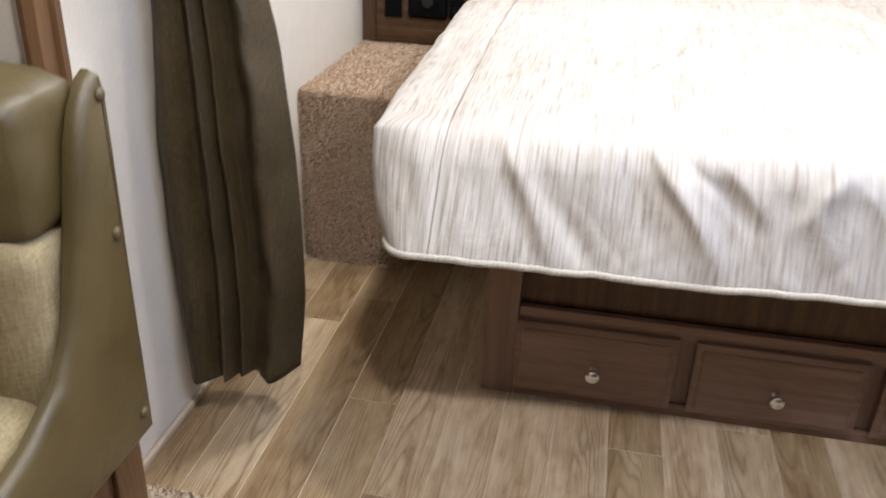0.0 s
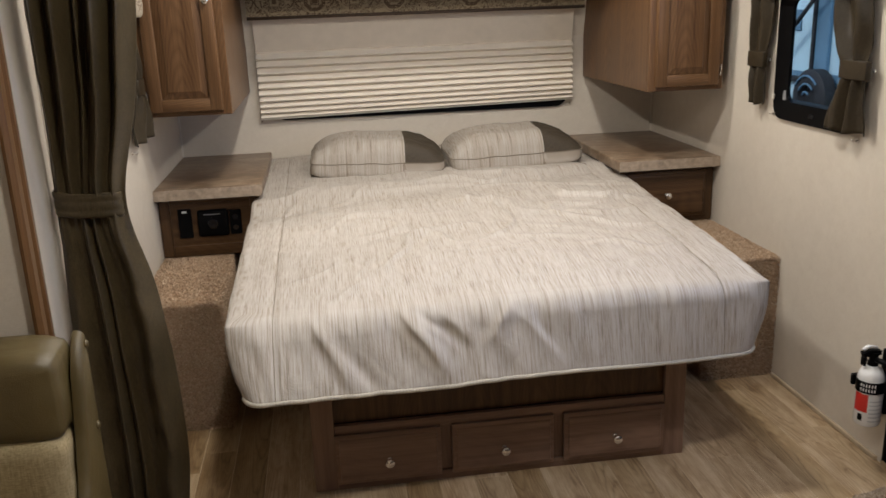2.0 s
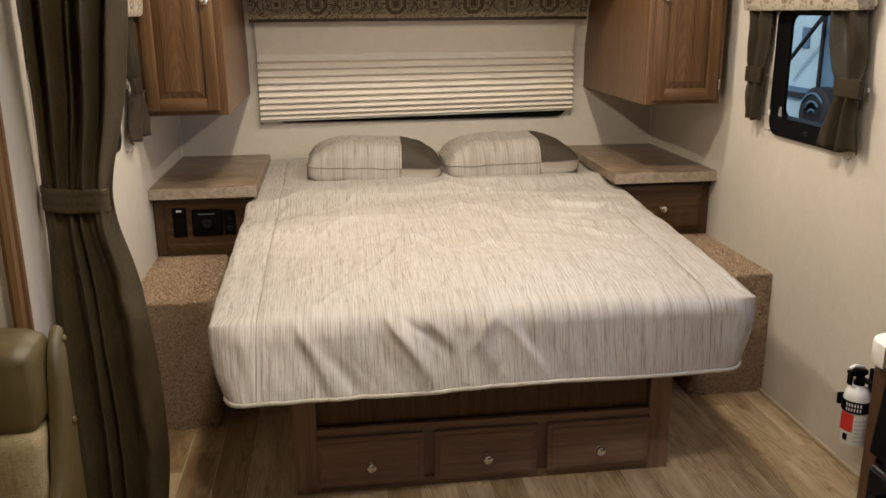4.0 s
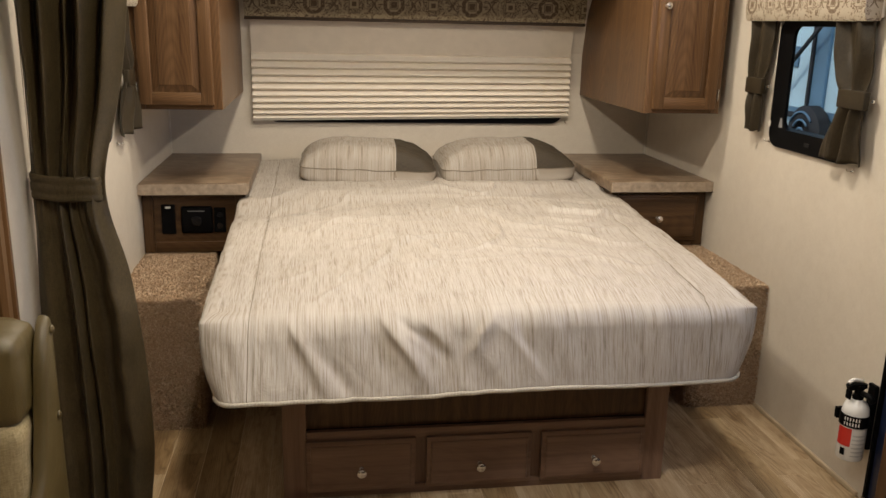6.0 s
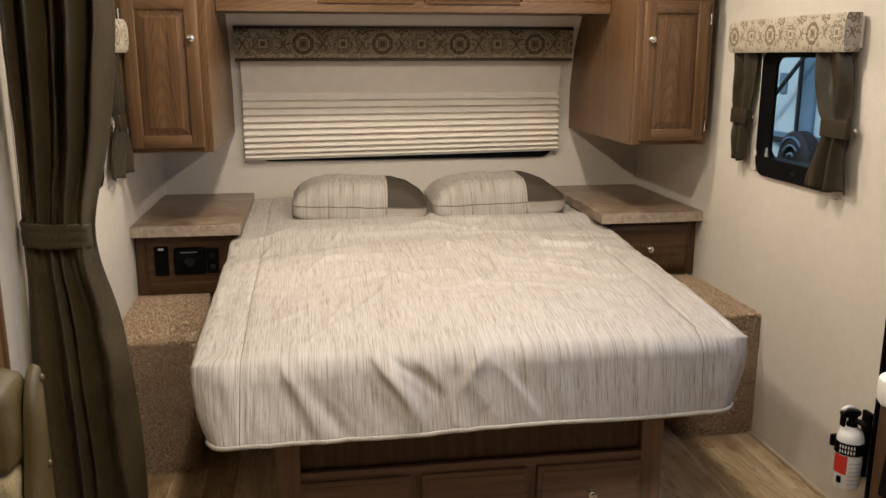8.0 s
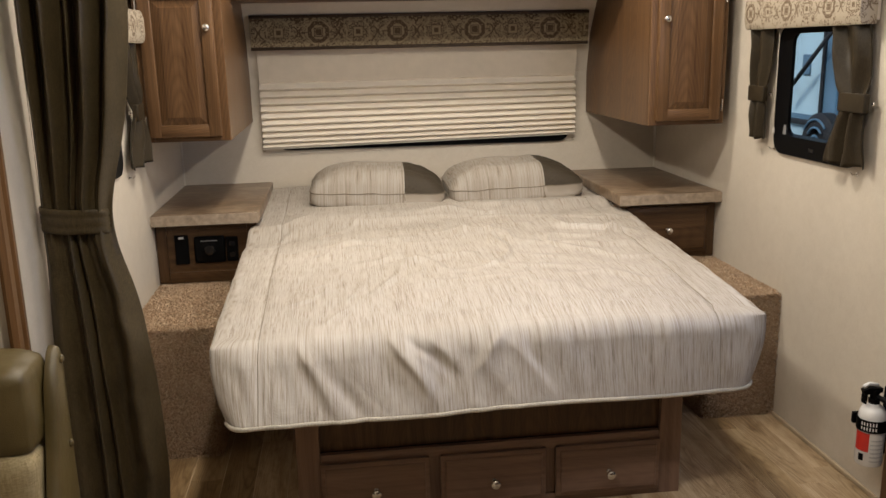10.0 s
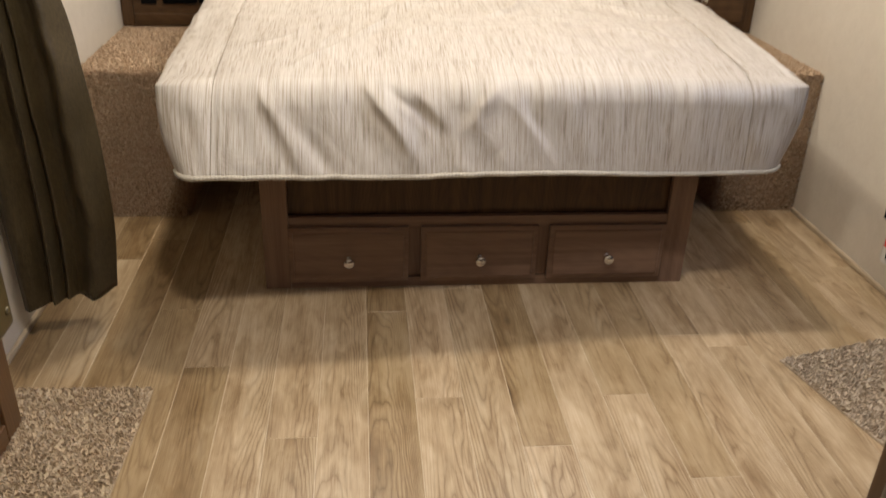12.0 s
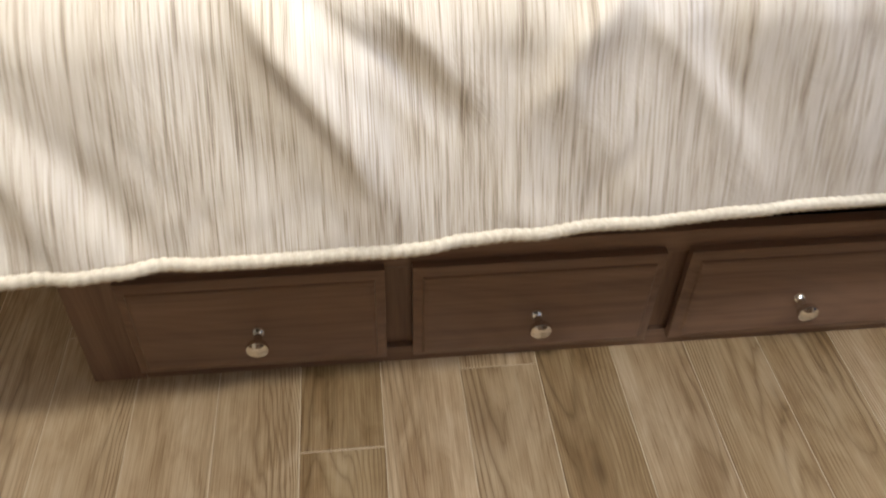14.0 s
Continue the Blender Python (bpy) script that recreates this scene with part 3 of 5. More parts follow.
single("wall_slide_side", box(-1.89, -1.85, -2.74, -0.520, 0, CEIL), M["wall"], "cream papered outer wall of the slide-out", "wall", kind="structure")


def trim_board():
    prof = [(-0.572, -1.1010), (-0.572, -1.094), (-0.562, -1.085), (-0.542, -1.085), (-0.537, -1.089), (-0.530, -1.089), (-0.525, -1.083), (-0.513, -1.083),
            (-0.509, -1.088), (-0.509, -1.1545), (-0.515, -1.1545), (-0.515, -1.1010)]
    bm = bmesh.new()
    lo = [bm.verts.new((x, y, 0.0)) for y, x in prof]
    hi = [bm.verts.new((x, y, CEIL)) for y, x in prof]
    for i in range(len(prof)):
        j = (i + 1) % len(prof)
        bm.faces.new((lo[i], lo[j], hi[j], hi[i]))
    bm.faces.new(lo)
    bm.faces.new(hi[::-1])
    return bm


single("trim_slide_out", trim_board(), M["trim_wood"], "moulded brown oak trim round the slide-out opening", "trim", kind="structure", smooth=30)
bm = box(1.143, 1.1545, DOOR[1] + 0.02, 0.475, 0.002, 0.018, 0.004)
single("baseboard", bm, M["tan_trim"], "slim tan quarter-round along the wall foot", "baseboard", kind="structure")
bm = box(-1.1545, -1.143, -0.45, 0.475, 0.002, 0.018, 0.004)
single("baseboard_west", bm, M["tan_trim"], "slim tan quarter-round along the wall foot", "baseboard", kind="structure")
bm = box(1.148, 1.1545, 1.774, 1.7845, 0.50, 1.06)
single("trim_corner_east", bm, M["offwhite"], "slim cream corner bead", "trim", kind="structure")
bm = box(-1.1545, -1.148, 1.774, 1.7845, 0.50, 1.06)
single("trim_corner_west", bm, M["offwhite"], "slim cream corner bead", "trim", kind="structure")

# ground outside
single("ground", box(-60, 60, -60, 60, -0.62, -0.60), M["asphalt"], "grey asphalt yard outside", "ground", kind="structure")


# ---- bed base ----
bed = thing("platform_bed", (0, 0.9, 0), "dark walnut platform bed with three front drawers and thick mattress", "bed")


def raised_front(x0, x1, z0, z1, yf, depth, ax="x"):
    """Drawer or door front: slab with a routed edge and raised field, facing -y."""
    bm = bmesh.new()
    rows = []
    for ins, y in ((0.0, yf + depth), (0.0, yf + 0.009), (0.002, yf + 0.0075), (0.012, yf + 0.0045), (0.0135, yf + 0.0020), (0.0165, yf + 0.0004), (0.020, yf)):
        rows.append([bm.verts.new(p) for p in ((x0 + ins, y, z0 + ins), (x1 - ins, y, z0 + ins), (x1 - ins, y, z1 - ins), (x0 + ins, y, z1 - ins))])
    for a, b in zip(rows, rows[1:]):
        for i in range(4):
            bm.faces.new((a[i], a[(i + 1) % 4], b[(i + 1) % 4], b[i]))
    bm.faces.new(rows[0][::-1])
    bm.faces.new(rows[-1])
    return bm


KNOB = [(0.0085, 0.0), (0.0075, 0.003), (0.0048, 0.006), (0.0046, 0.016), (0.0075, 0.0185), (0.0125, 0.022), (0.0142, 0.026), (0.0135, 0.030), (0.009, 0.0335), (0.003, 0.035)]


def knob(x, y, z, parent, s=1.0):
    bm = lathe([(r * s, h * s) for r, h in KNOB], (x, y, z), 20, turn=pose(0, 0, 0, 90))
    return part("knob", bm, M["nickel"], parent, "satin nickel round knob", smooth=40)


BW = 0.586
part("stile", box(-BW, -BW + 0.068, 0.0, 0.02, 0, 0.40, 0.002), M["base_z"], bed)
part("stile", box(BW - 0.068, BW, 0.0, 0.02, 0, 0.40, 0.002), M["base_z"], bed)
part("bottom_rail", box(-BW + 0.069, BW - 0.069, 0.001, 0.02, 0, 0.032, 0.001), M["base_x"], bed)
part("middle_rail", box(-BW + 0.069, BW - 0.069, 0.001, 0.02, 0.180, 0.216, 0.002), M["base_x"], bed)
for xm in (-0.180, 0.1725):
    part("mullion", box(xm - 0.025, xm + 0.025, 0.009, 0.0195, 0.033, 0.179), M["base_z"], bed)
# darker colour here stands in for the shade under the bedspread's hem
part("recessed_panel", box(-BW + 0.02, BW - 0.02, 0.0225, 0.0345, 0.2165, 0.40), M["dark_shaded_z"], bed, "recessed plank panel above the drawers, coloured darker for the hem's shade")
part("backing", box(-BW + 0.02, BW - 0.02, 0.03, 0.04, 0.0, 0.216), M["black"], bed)
for s in (-1, 1):
    part("side_panel", box(min(s * BW, s * (BW - 0.018)), max(s * BW, s * (BW - 0.018)), 0.021, 1.78, 0, 0.40), M["base_z"], bed)
part("platform", box(-0.70, 0.70, -0.02, 1.775, 0.401, 0.42), M["base_x"], bed)
for x0, x1 in ((-0.519, -0.198), (-0.164, 0.156), (0.188, 0.514)):
    d = part("drawer", raised_front(x0, x1, 0.027, 0.190, -0.020, 0.0208), M["base_x"], bed, "drawer front with routed edge and raised field", smooth=25)
    knob((x0 + x1) / 2, -0.020, 0.102, d)


# ---- bedspread ----
def bed_top(x, y):
    """Height of the spread's upper side."""
    z = 0.628 + 0.104 * (y + 0.12) / 1.85
    z += 0.020 * (1 - (x / 0.76) ** 2) * min(1.0, max(0.0, (y + 0.12) / 0.25))
    z += 0.006 * wobble(x * 2.2, y * 2.6, 3.1) + 0.0028 * wobble(x * 7, y * 5, 8.2) + 0.0012 * wobble(x * 17, y * 9, 1.2)
    z += 0.008 * abs(wobble(x * 3.0 + y * 2, y * 9 - x * 3, 4.7)) * min(1.0, max(0.3, (y - 0.15) / 0.4)) + 0.0045 * abs(wobble(x * 9 - y * 5, y * 7 + x * 4, 12.7)) + 0.0014 * wobble(x * 22, y * 17, 6.2)
    # thin broken creases
    n1 = abs(wobble(x * 2.2 + y * 1.2, y * 4.6 - x * 1.4, 21.3))
    n2 = abs(wobble(x * 4.4 - y * 2.5, y * 4.0 + x * 2.0, 31.3))
    hit = max(0.0, wobble(x * 3, y * 3, 41.0) + 0.40) * min(1.0, max(0.0, (1.25 - y) / 0.25)) * min(1.0, max(0.2, (0.74 - abs(x)) / 0.15))
    z += hit * (0.032 * max(0.0, 1 - n1 * 6.5) ** 1.3 * min(1.0, max(0.0, (y - 0.1) / 0.5)) + 0.021 * max(0.0, 1 - n2 * 7) ** 1.3 * min(1.0, max(0.0, (y + 0.02) / 0.4)))
    # long soft rolls across the upper half
    z += 0.014 * math.exp(-((y - 1.12 - 0.16 * x) / 0.07) ** 2) - 0.012 * math.exp(-((y - 0.98 - 0.22 * x) / 0.06) ** 2)
    for cx, cy, ang, ln, w, am in ((-0.43, 0.03, 50, 0.10, 0.012, 0.006), (-0.36, -0.02, 115, 0.09, 0.012, -0.006), (-0.30, 0.16, 20, 0.25, 0.02, 0.003),
                                 (-0.40, 0.13, 65, 0.06, 0.008, 0.006), (-0.33, 0.68, 12, 0.22, 0.020, 0.008), (0.05, 0.80, 14, 0.25, 0.022, 0.008), (0.00, 0.22, 10, 0.20, 0.012, 0.005),
                                 (0.25, 0.42, -25, 0.20, 0.015, 0.004), (-0.55, 0.45, 80, 0.25, 0.012, 0.004), (-0.20, 0.45, 30, 0.12, 0.010, 0.004), (-0.10, 1.02, 6, 0.35, 0.016, 0.006)):
        c, s = math.cos(radians(ang)), math.sin(radians(ang))
        a, b = (x - cx) * c + (y - cy) * s, -(x - cx) * s + (y - cy) * c
        z += am * math.exp(-(a / ln) ** 2 - (b / w) ** 2)
    for sx in (-0.655, 0.632):
        z -= 0.003 * math.exp(-((x - sx) / 0.009) ** 2)
    return z


FOLDS = [(-0.56, 0.62, -0.42, 0.39, 0.022, 0.016), (-0.50, 0.55, -0.33, 0.37, 0.020, -0.012), (-0.335, 0.64, -0.17, 0.44, 0.018, 0.018),
         (-0.29, 0.63, -0.13, 0.50, 0.016, -0.017), (-0.225, 0.64, -0.10, 0.50, 0.018, 0.012), (0.02, 0.64, -0.09, 0.50, 0.018, 0.014),
         (0.05, 0.62, 0.13, 0.46, 0.022, -0.010), (0.02, 0.50, -0.06, 0.38, 0.020, -0.008), (0.16, 0.60, 0.24, 0.42, 0.03, 0.006),
         (-0.70, 0.60, -0.64, 0.40, 0.02, 0.007), (0.40, 0.58, 0.47, 0.42, 0.03, 0.004), (-0.10, 0.44, 0.02, 0.38, 0.018, 0.010)]


def front_relief(x, z):
    o = 0.006 * wobble(x * 4, z * 3, 5.5)
    # slanted fine creases, strongest on the half towards the drape
    p, q = (x * 0.80 + z * 0.60), (-x * 0.60 + z * 0.80)
    left = min(1.0, max(0.25, (0.35 - x) / 0.5))
    o += left * (0.011 * abs(wobble(p * 8, q * 2.6, 2.5)) + 0.0065 * abs(wobble(p * 19, q * 5, 9.5)))
    o += 0.0030 * wobble(x * 22, z * 10, 4.2)
    n1 = abs(wobble(p * 5.5, q * 2.2, 51.3))
    o += left * 0.017 * max(0.0, 1 - n1 * 5.5) ** 1.2 * max(0.0, wobble(x * 4, z * 4, 61.0) + 0.45)
    for x0, z0, x1, z1, w, am in FOLDS:
        dx, dz = x1 - x0, z1 - z0
        ln = math.hypot(dx, dz)
        a = ((x - x0) * dx + (z - z0) * dz) / ln / ln
        b = ((x - x0) * dz - (z - z0) * dx) / ln + 0.008 * wobble(a * 3, x0 * 9)
        w *= (0.62 if b > 0 else 1.25) * (0.7 + 0.5 * a)
        o += 0.80 * am * math.exp(-(b / w) ** 2) * math.exp(-((a - 0.45) / 0.42) ** 4)
    for sx in (-0.655, 0.632):
        o -= 0.003 * math.exp(-((x - sx) / 0.009) ** 2)
    return o


def foot_shift(x):
    """Unevenness of the rounded foot edge."""
    return 0.018 * wobble(x * 4, 7.3) + 0.010 * wobble(x * 11, 3.1)


def hem_z(x):
    return 0.421 - 0.028 * x - 0.010 * x * x + 0.003 * math.sin(x * 9 + 1)


def spread():
    bm = bmesh.new()
    xl, xr, yf, yb, R = -0.748, 0.735, -0.074, 1.765, 0.055
    nx, ny, nd = 230, 190, 60
    xs = [xl + (xr - xl) * i / nx for i in range(nx + 1)]
    ys = [yf + (yb - yf) * (j / ny) for j in range(ny + 1)]
    uv = {}
    grid = []
    for y in ys:
        row = []
        for x in xs:
            near = max(0.0, (0.2 - y) / 0.274)
            v = bm.verts.new((x, y + foot_shift(x) * near, bed_top(x, y) - 0.011 * max(0.0, (0.08 - y) / 0.154) ** 2))
            uv[v] = (x, y)
            row.append(v)
        grid.append(row)
    for j in range(ny):
        for i in range(nx):
            bm.faces.new((grid[j][i], grid[j][i + 1], grid[j + 1][i + 1], grid[j + 1][i]))
    # the skirt: down both sides and across the foot
    loop = [(grid[j][0], (-1, 0)) for j in range(ny, 0, -1)] + [(grid[0][0], (-0.92, -0.72))]
    loop += [(grid[0][i], (0, -1)) for i in range(1, nx)] + [(grid[0][nx], (0.92, -0.72))]
    loop += [(grid[j][nx], (1, 0)) for j in range(1, ny + 1)]
    prev = [v for v, _ in loop]
    tops = [v.co.copy() for v in prev]
    hem = []
    columns = {sx: [] for sx in (-0.655, 0.632)}
    for d in range(1, nd + 1):
        f = (d / nd) ** 1.45
        cur = []
        for (v0, (ox, oy)), c in zip(loop, tops):
            side = abs(ox) > 0.1 and oy == 0
            foot = min(1.0, max(0.0, (0.35 - c.y) / 0.45))
            low = hem_z(c.x)
            drop = (c.z - low) * f
            arc = min(1.0, drop / R)
            out = R * math.sqrt(arc * (2 - arc))
            arc_side = min(1.0, drop / 0.014)
            out_side = 0.034 * math.sqrt(arc_side * (2 - arc_side))
            wave = 0.0
            tuck = (0.042 if c.x < 0 else 0.018) * f ** 2.6 - (0.0 if c.x < 0 else 0.007) * math.sin(math.pi * f)
            reach = (yf - R) - (-0.200 + 0.085 * c.x)
            if oy < 0:
                wave = front_relief(c.x, c.z - drop) * (1 - 0.55 * f ** 4) + 0.0095 * f ** 4 * abs(wobble(c.x * 21 + f * 4.0, f * 2.0, 17.0)) * min(1.0, max(0.3, (0.5 - c.x) / 0.6)) * (1 - 0.75 * f ** 6)
                e = 0.0 if ox else ((c.x - xl) / 0.09 if c.x < 0 else (xr - c.x) / 0.09)
                s = -1 if c.x < 0 else 1
                w = max(0.0, 1 - e) ** 1.5
                out = out * (1 - w) + w * R * math.sqrt(arc_side * (2 - arc_side))
                oyy = -foot_shift(c.x) * f - (out + reach * f ** 1.15 + wave * (0.3 + 0.7 * arc))
                p = (c.x + s * w * (out_side * 1.05 - tuck), c.y + oyy + 0.05 * f * w ** 3, c.z - drop)
            else:
                near = max(0.0, 1 - (c.y - yf) / 0.14)
                wv = 0.010 * wobble(c.y * 6, (c.z - drop) * 5, 7.7) * f * (1 - near)
                belly = (0.020 if ox < 0 else 0.010) * math.sin(math.pi * min(1.0, f * 1.1)) * (1 - near)
                p = (c.x + ox * (out_side * (1 + 0.05 * near) + wv + belly - tuck * near - 0.03 * f * (1 - near)),
                     c.y - near ** 2 * (out + reach * f ** 1.15 - 0.05 * f), c.z - drop)
            v = bm.verts.new(p)
            u0, w0 = uv[v0]
            if oy < 0:
                uv[v] = (u0 + ox * drop * 0.3, w0 - drop)
            else:
                uv[v] = (u0 + ox * drop, w0)
            cur.append(v)
            for sx, line in columns.items():
                if oy < 0 and not ox and abs(c.x - sx) < (xr - xl) / nx / 2:
                    line.append(Vector((p[0], p[1] - 0.0008, p[2])))
        for i in range(len(cur) - 1):
            bm.faces.new((prev[i], prev[i + 1], cur[i + 1], cur[i]))
        prev = cur
    hem = [v.co.copy() for v in prev]
    inset = []
    for v, (v0, (ox, oy)) in zip(prev, loop):
        w = bm.verts.new((v.co.x - ox * 0.02, v.co.y - min(0, oy) * 0.02 if oy else v.co.y, v.co.z + 0.006))
        uv[w] = (uv[v][0], uv[v][1] - 0.02)
        inset.append(w)
    for i in range(len(prev) - 1):
        bm.faces.new((prev[i], prev[i + 1], inset[i + 1], inset[i]))
    bm.verts.index_update()
    flat = [uv[v] for v in bm.verts]
    return bm, flat, hem, columns


bm, cloth_uv, hem, seam_columns = spread()
bedspread = thing("bedspread", (0, 0.8, 0.40), "cream and taupe slub-striped quilted bedspread, a little rumpled at the foot", "bedspread")
body = part("cover", bm, M["stripe"], bedspread, smooth=True)
uv_from(body.data, lambda i, co: cloth_uv[i])
piping_pts = [p + Vector((0, 0, -0.003)) for p in hem]

def resample(pts, step):
    out, carry = [], 0.0
    for a, b in zip(pts, pts[1:]):
        d = (b - a).length
        while carry < d:
            out.append(a.lerp(b, carry / d))
            carry += step
        carry -= d
    return out


PIPE = resample(piping_pts, 0.0024)
part("piping", tube(PIPE, lambda f: 0.0068 - 0.0010 * abs(math.sin(f * len(PIPE) * 0.85)) ** 3 + 0.0006 * wobble(f * 60, 3.0), 8), M["rib"], bedspread, "ribbed cream piping round the hem", smooth=True)


def seam_line(sx):
    ys = [1.72 + (-0.07 - 1.72) * i / 90 for i in range(91)]
    pts = [(sx + 0.0025 * wobble(y * 4, sx), y, bed_top(sx, y) + 0.0006) for y in ys]
    return pts + [tuple(p) for p in seam_columns[sx]]


for sx in (-0.655, 0.632):
    part("seam", tube(seam_line(sx), 0.0013, 6), M["seam"], bedspread, "stitched seam", smooth=True)
part("mattress", box(-0.72, 0.71, -0.075, 1.76, 0.421, 0.60, 0.03, 3), M["ticking"], bed, "thick cream mattress under the spread", smooth=30)


# ---- pillows ----
def pillow(at, turn, w, d, h, seed, label):
    p = thing("pillow", at, label, "pillow", "pillows on the bed")
    bm = bmesh.new()
    n, m = 46, 30
    uvs = []
    sheets = []
    for sgn in (1, -1):
        rows = []
        for j in range(m + 1):
            row = []
            for i in range(n + 1):
                u, v = -1 + 2 * i / n, -1 + 2 * j / m
                x, y, _ = sheets_co(w, d, u, v)
                e = 1 - max(abs(u), abs(v))
                z = 0.5 * h * math.sin(math.pi / 2 * min(1.0, e * 1.9)) ** 0.60 * (1 - 0.10 * u * u) * (1 - 0.42 * max(0.0, u - 0.35) ** 1.4)
                edge = e
                if sgn < 0 and 0.001 < e < 0.4:
                    push = 0.042 * math.sin(math.pi * e / 0.4)
                    x, y = x + push * u / (1 - e), y + push * v / (1 - e)
                z += 0.006 * wobble(u * 2 + seed, v * 2, sgn) * min(1, e * 5) + 0.0080 * abs(wobble(u * 4 + v * 3 + seed, v * 6 - u * 2, 9)) * min(1, e * 4)
                z += (0.015 if sgn > 0 else 0.024) * math.exp(-e / 0.16) * min(1, e * 12) * wobble(u * 8 + seed, v * 8, 2)
                vv = bm.verts.new((x, y, (z if sgn > 0 else -0.95 * z) if edge > 0.001 else 0.0))
                uvs.append((x if sgn > 0 else min(x, 0.11), y))
                row.append(vv)
            rows.append(row)
        for j in range(m):
            for i in range(n):
                bm.faces.new((rows[j][i], rows[j][i + 1], rows[j + 1][i + 1], rows[j + 1][i]))
        sheets.append(rows)
    me = finish(bm, "cushion", M["pillow"], True)
    uv_from(me, lambda i, co: uvs[i])
    ob = new("cushion", me)
    ob.parent = p
    BASE[ob.name] = Vector(at)
    loop = []
    for i in range(n + 1):
        loop.append(sheets_co(w, d, -1 + 2 * i / n, -1))
    for j in range(1, m + 1):
        loop.append(sheets_co(w, d, 1, -1 + 2 * j / m))
    for i in range(n - 1, -1, -1):
        loop.append(sheets_co(w, d, -1 + 2 * i / n, 1))
    for j in range(m - 1, 0, -1):
        loop.append(sheets_co(w, d, -1, -1 + 2 * j / m))
    bm = tube([(p[0], p[1], 0.004 * wobble(p[0] * 14, p[1] * 14, seed)) for p in loop], 0.0020, 6, closed=True)
    ob = new("piping", finish(bm, "piping", M["pillow_edge"], True))
    ob.parent = p
    p.matrix_world = Matrix.Translation(at) @ turn
    return p


def sheets_co(w, d, u, v):
    """Square to a rounded outline with drawn-out corners."""
    m = max(abs(u), abs(v))
    if m < 1e-6:
        return (0.0, 0.0, 0.0)
    n = 6.0
    k = m / (abs(u) ** n + abs(v) ** n) ** (1 / n)
    return (0.5 * w * u * k * (1 - 0.04 * (1 - v * v)), 0.5 * d * v * k * (1 - 0.07 * (1 - u * u)), 0.0)


pillow((-0.258, 1.444, 0.782), pose(0, 0, 0, 5, 2, -2), 0.605, 0.335, 0.178, 0.0, "striped pillow with taupe end band, leaning by the wall")
pillow((0.350, 1.446, 0.784), pose(0, 0, 0, 5, -1, 2), 0.625, 0.335, 0.178, 4.0, "striped pillow with taupe end band, slightly tilted")


# ---- carpeted side boxes and nightstands ----
def carpet_box(s, label):
    x0, x1 = (0.88, 1.1535) if s > 0 else (-1.1535, -0.88)
    t = thing("carpeted_box", ((x0 + x1) / 2, 1.1, 0), label, "box", "carpeted boxes beside the bed")
    part("box", box(x0, x1, 0.487, 1.78, 0, 0.472, 0.012, 3), M["carpet_base"], t, smooth=30)
    inner = x0 if s > 0 else x1
    faces = [((x0, 0.485, 0.470), (x1 - x0, 0, 0), (0, 0.60, 0), (0, 0, 1)),
             ((x0, 0.488, 0.0), (x1 - x0, 0, 0), (0, 0, 0.476), (0, -1, 0)),
             ((inner, 0.488, 0.0), (0, 0.5, 0), (0, 0, 0.476), (-s, 0, 0))]
    pile("shag_surface", faces, 100000, 0.009, M["carpet"], t, "brown flecked shag pile", 5 + s)
    return t


carpet_box(-1, "brown flecked shag-carpeted box along the wall beside the bed")
carpet_box(1, "brown flecked shag-carpeted box beside the bed by the window wall")


ns = thing("nightstand", (-0.96, 1.4, 0.472), "brown oak nightstand with black outlets and radio panel", "nightstand", "nightstands")
part("top", box(-1.1535, -0.742, 1.005, 1.7835, 0.722, 0.767, 0.006, 3), M["laminate"], ns, "brown stone-look laminate top", smooth=30)
part("edge_band", box(-1.1533, -0.7422, 1.0025, 1.0048, 0.724, 0.765), M["laminate_edge"], ns, "tan edge band")
# fronts take the darkened oak, painting in shade below the top's overhang
part("body", box(-1.1525, -0.76, 1.074, 1.78, 0.481, 0.7215), M["dark_shaded_z"], ns)
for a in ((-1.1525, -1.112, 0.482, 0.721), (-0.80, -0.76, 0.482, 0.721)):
    part("stile", box(a[0], a[1], 1.060, 1.0735, a[2], a[3], 0.002), M["dark_shaded_z"], ns)
part("bottom_rail", box(-1.1115, -0.8005, 1.061, 1.0735, 0.482, 0.524, 0.002), M["shaded_x"], ns)
part("top_rail", box(-1.1115, -0.8005, 1.061, 1.0735, 0.697, 0.721, 0.002), M["shaded_x"], ns)
part("panel", box(-1.1115, -0.8005, 1.067, 1.0735, 0.5245, 0.6965), M["shaded_x"], ns)
sw = part("switch", box(-1.083, -1.030, 1.058, 1.067, 0.557, 0.675, 0.003), M["black"], ns, "black rocker switch")
part("indicator", box(-1.066, -1.046, 1.0555, 1.058, 0.660, 0.668), M["lit_display"], sw, "pale indicator lamp")
rd = part("radio", box(-1.008, -0.888, 1.053, 1.067, 0.560, 0.668, 0.010, 3), M["black"], ns, "black radio panel with dial", smooth=30)
part("dial", lathe([(0.021, 0), (0.021, 0.008), (0.017, 0.012)], (-0.948, 1.053, 0.612), 24, turn=pose(0, 0, 0, 90)), M["black_gloss"], rd, smooth=40)
part("display", box(-0.982, -0.918, 1.0515, 1.053, 0.648, 0.6515), M["grey"], rd)
so = part("socket", box(-0.884, -0.838, 1.0565, 1.067, 0.562, 0.662, 0.004), M["black"], ns, "black power socket")
for zo in (0.590, 0.634):
    part("socket_face", lathe([(0.012, 0), (0.012, 0.003), (0.008, 0.003)], (-0.861, 1.0565, zo), 16, turn=pose(0, 0, 0, 90)), M["black_gloss"], so)

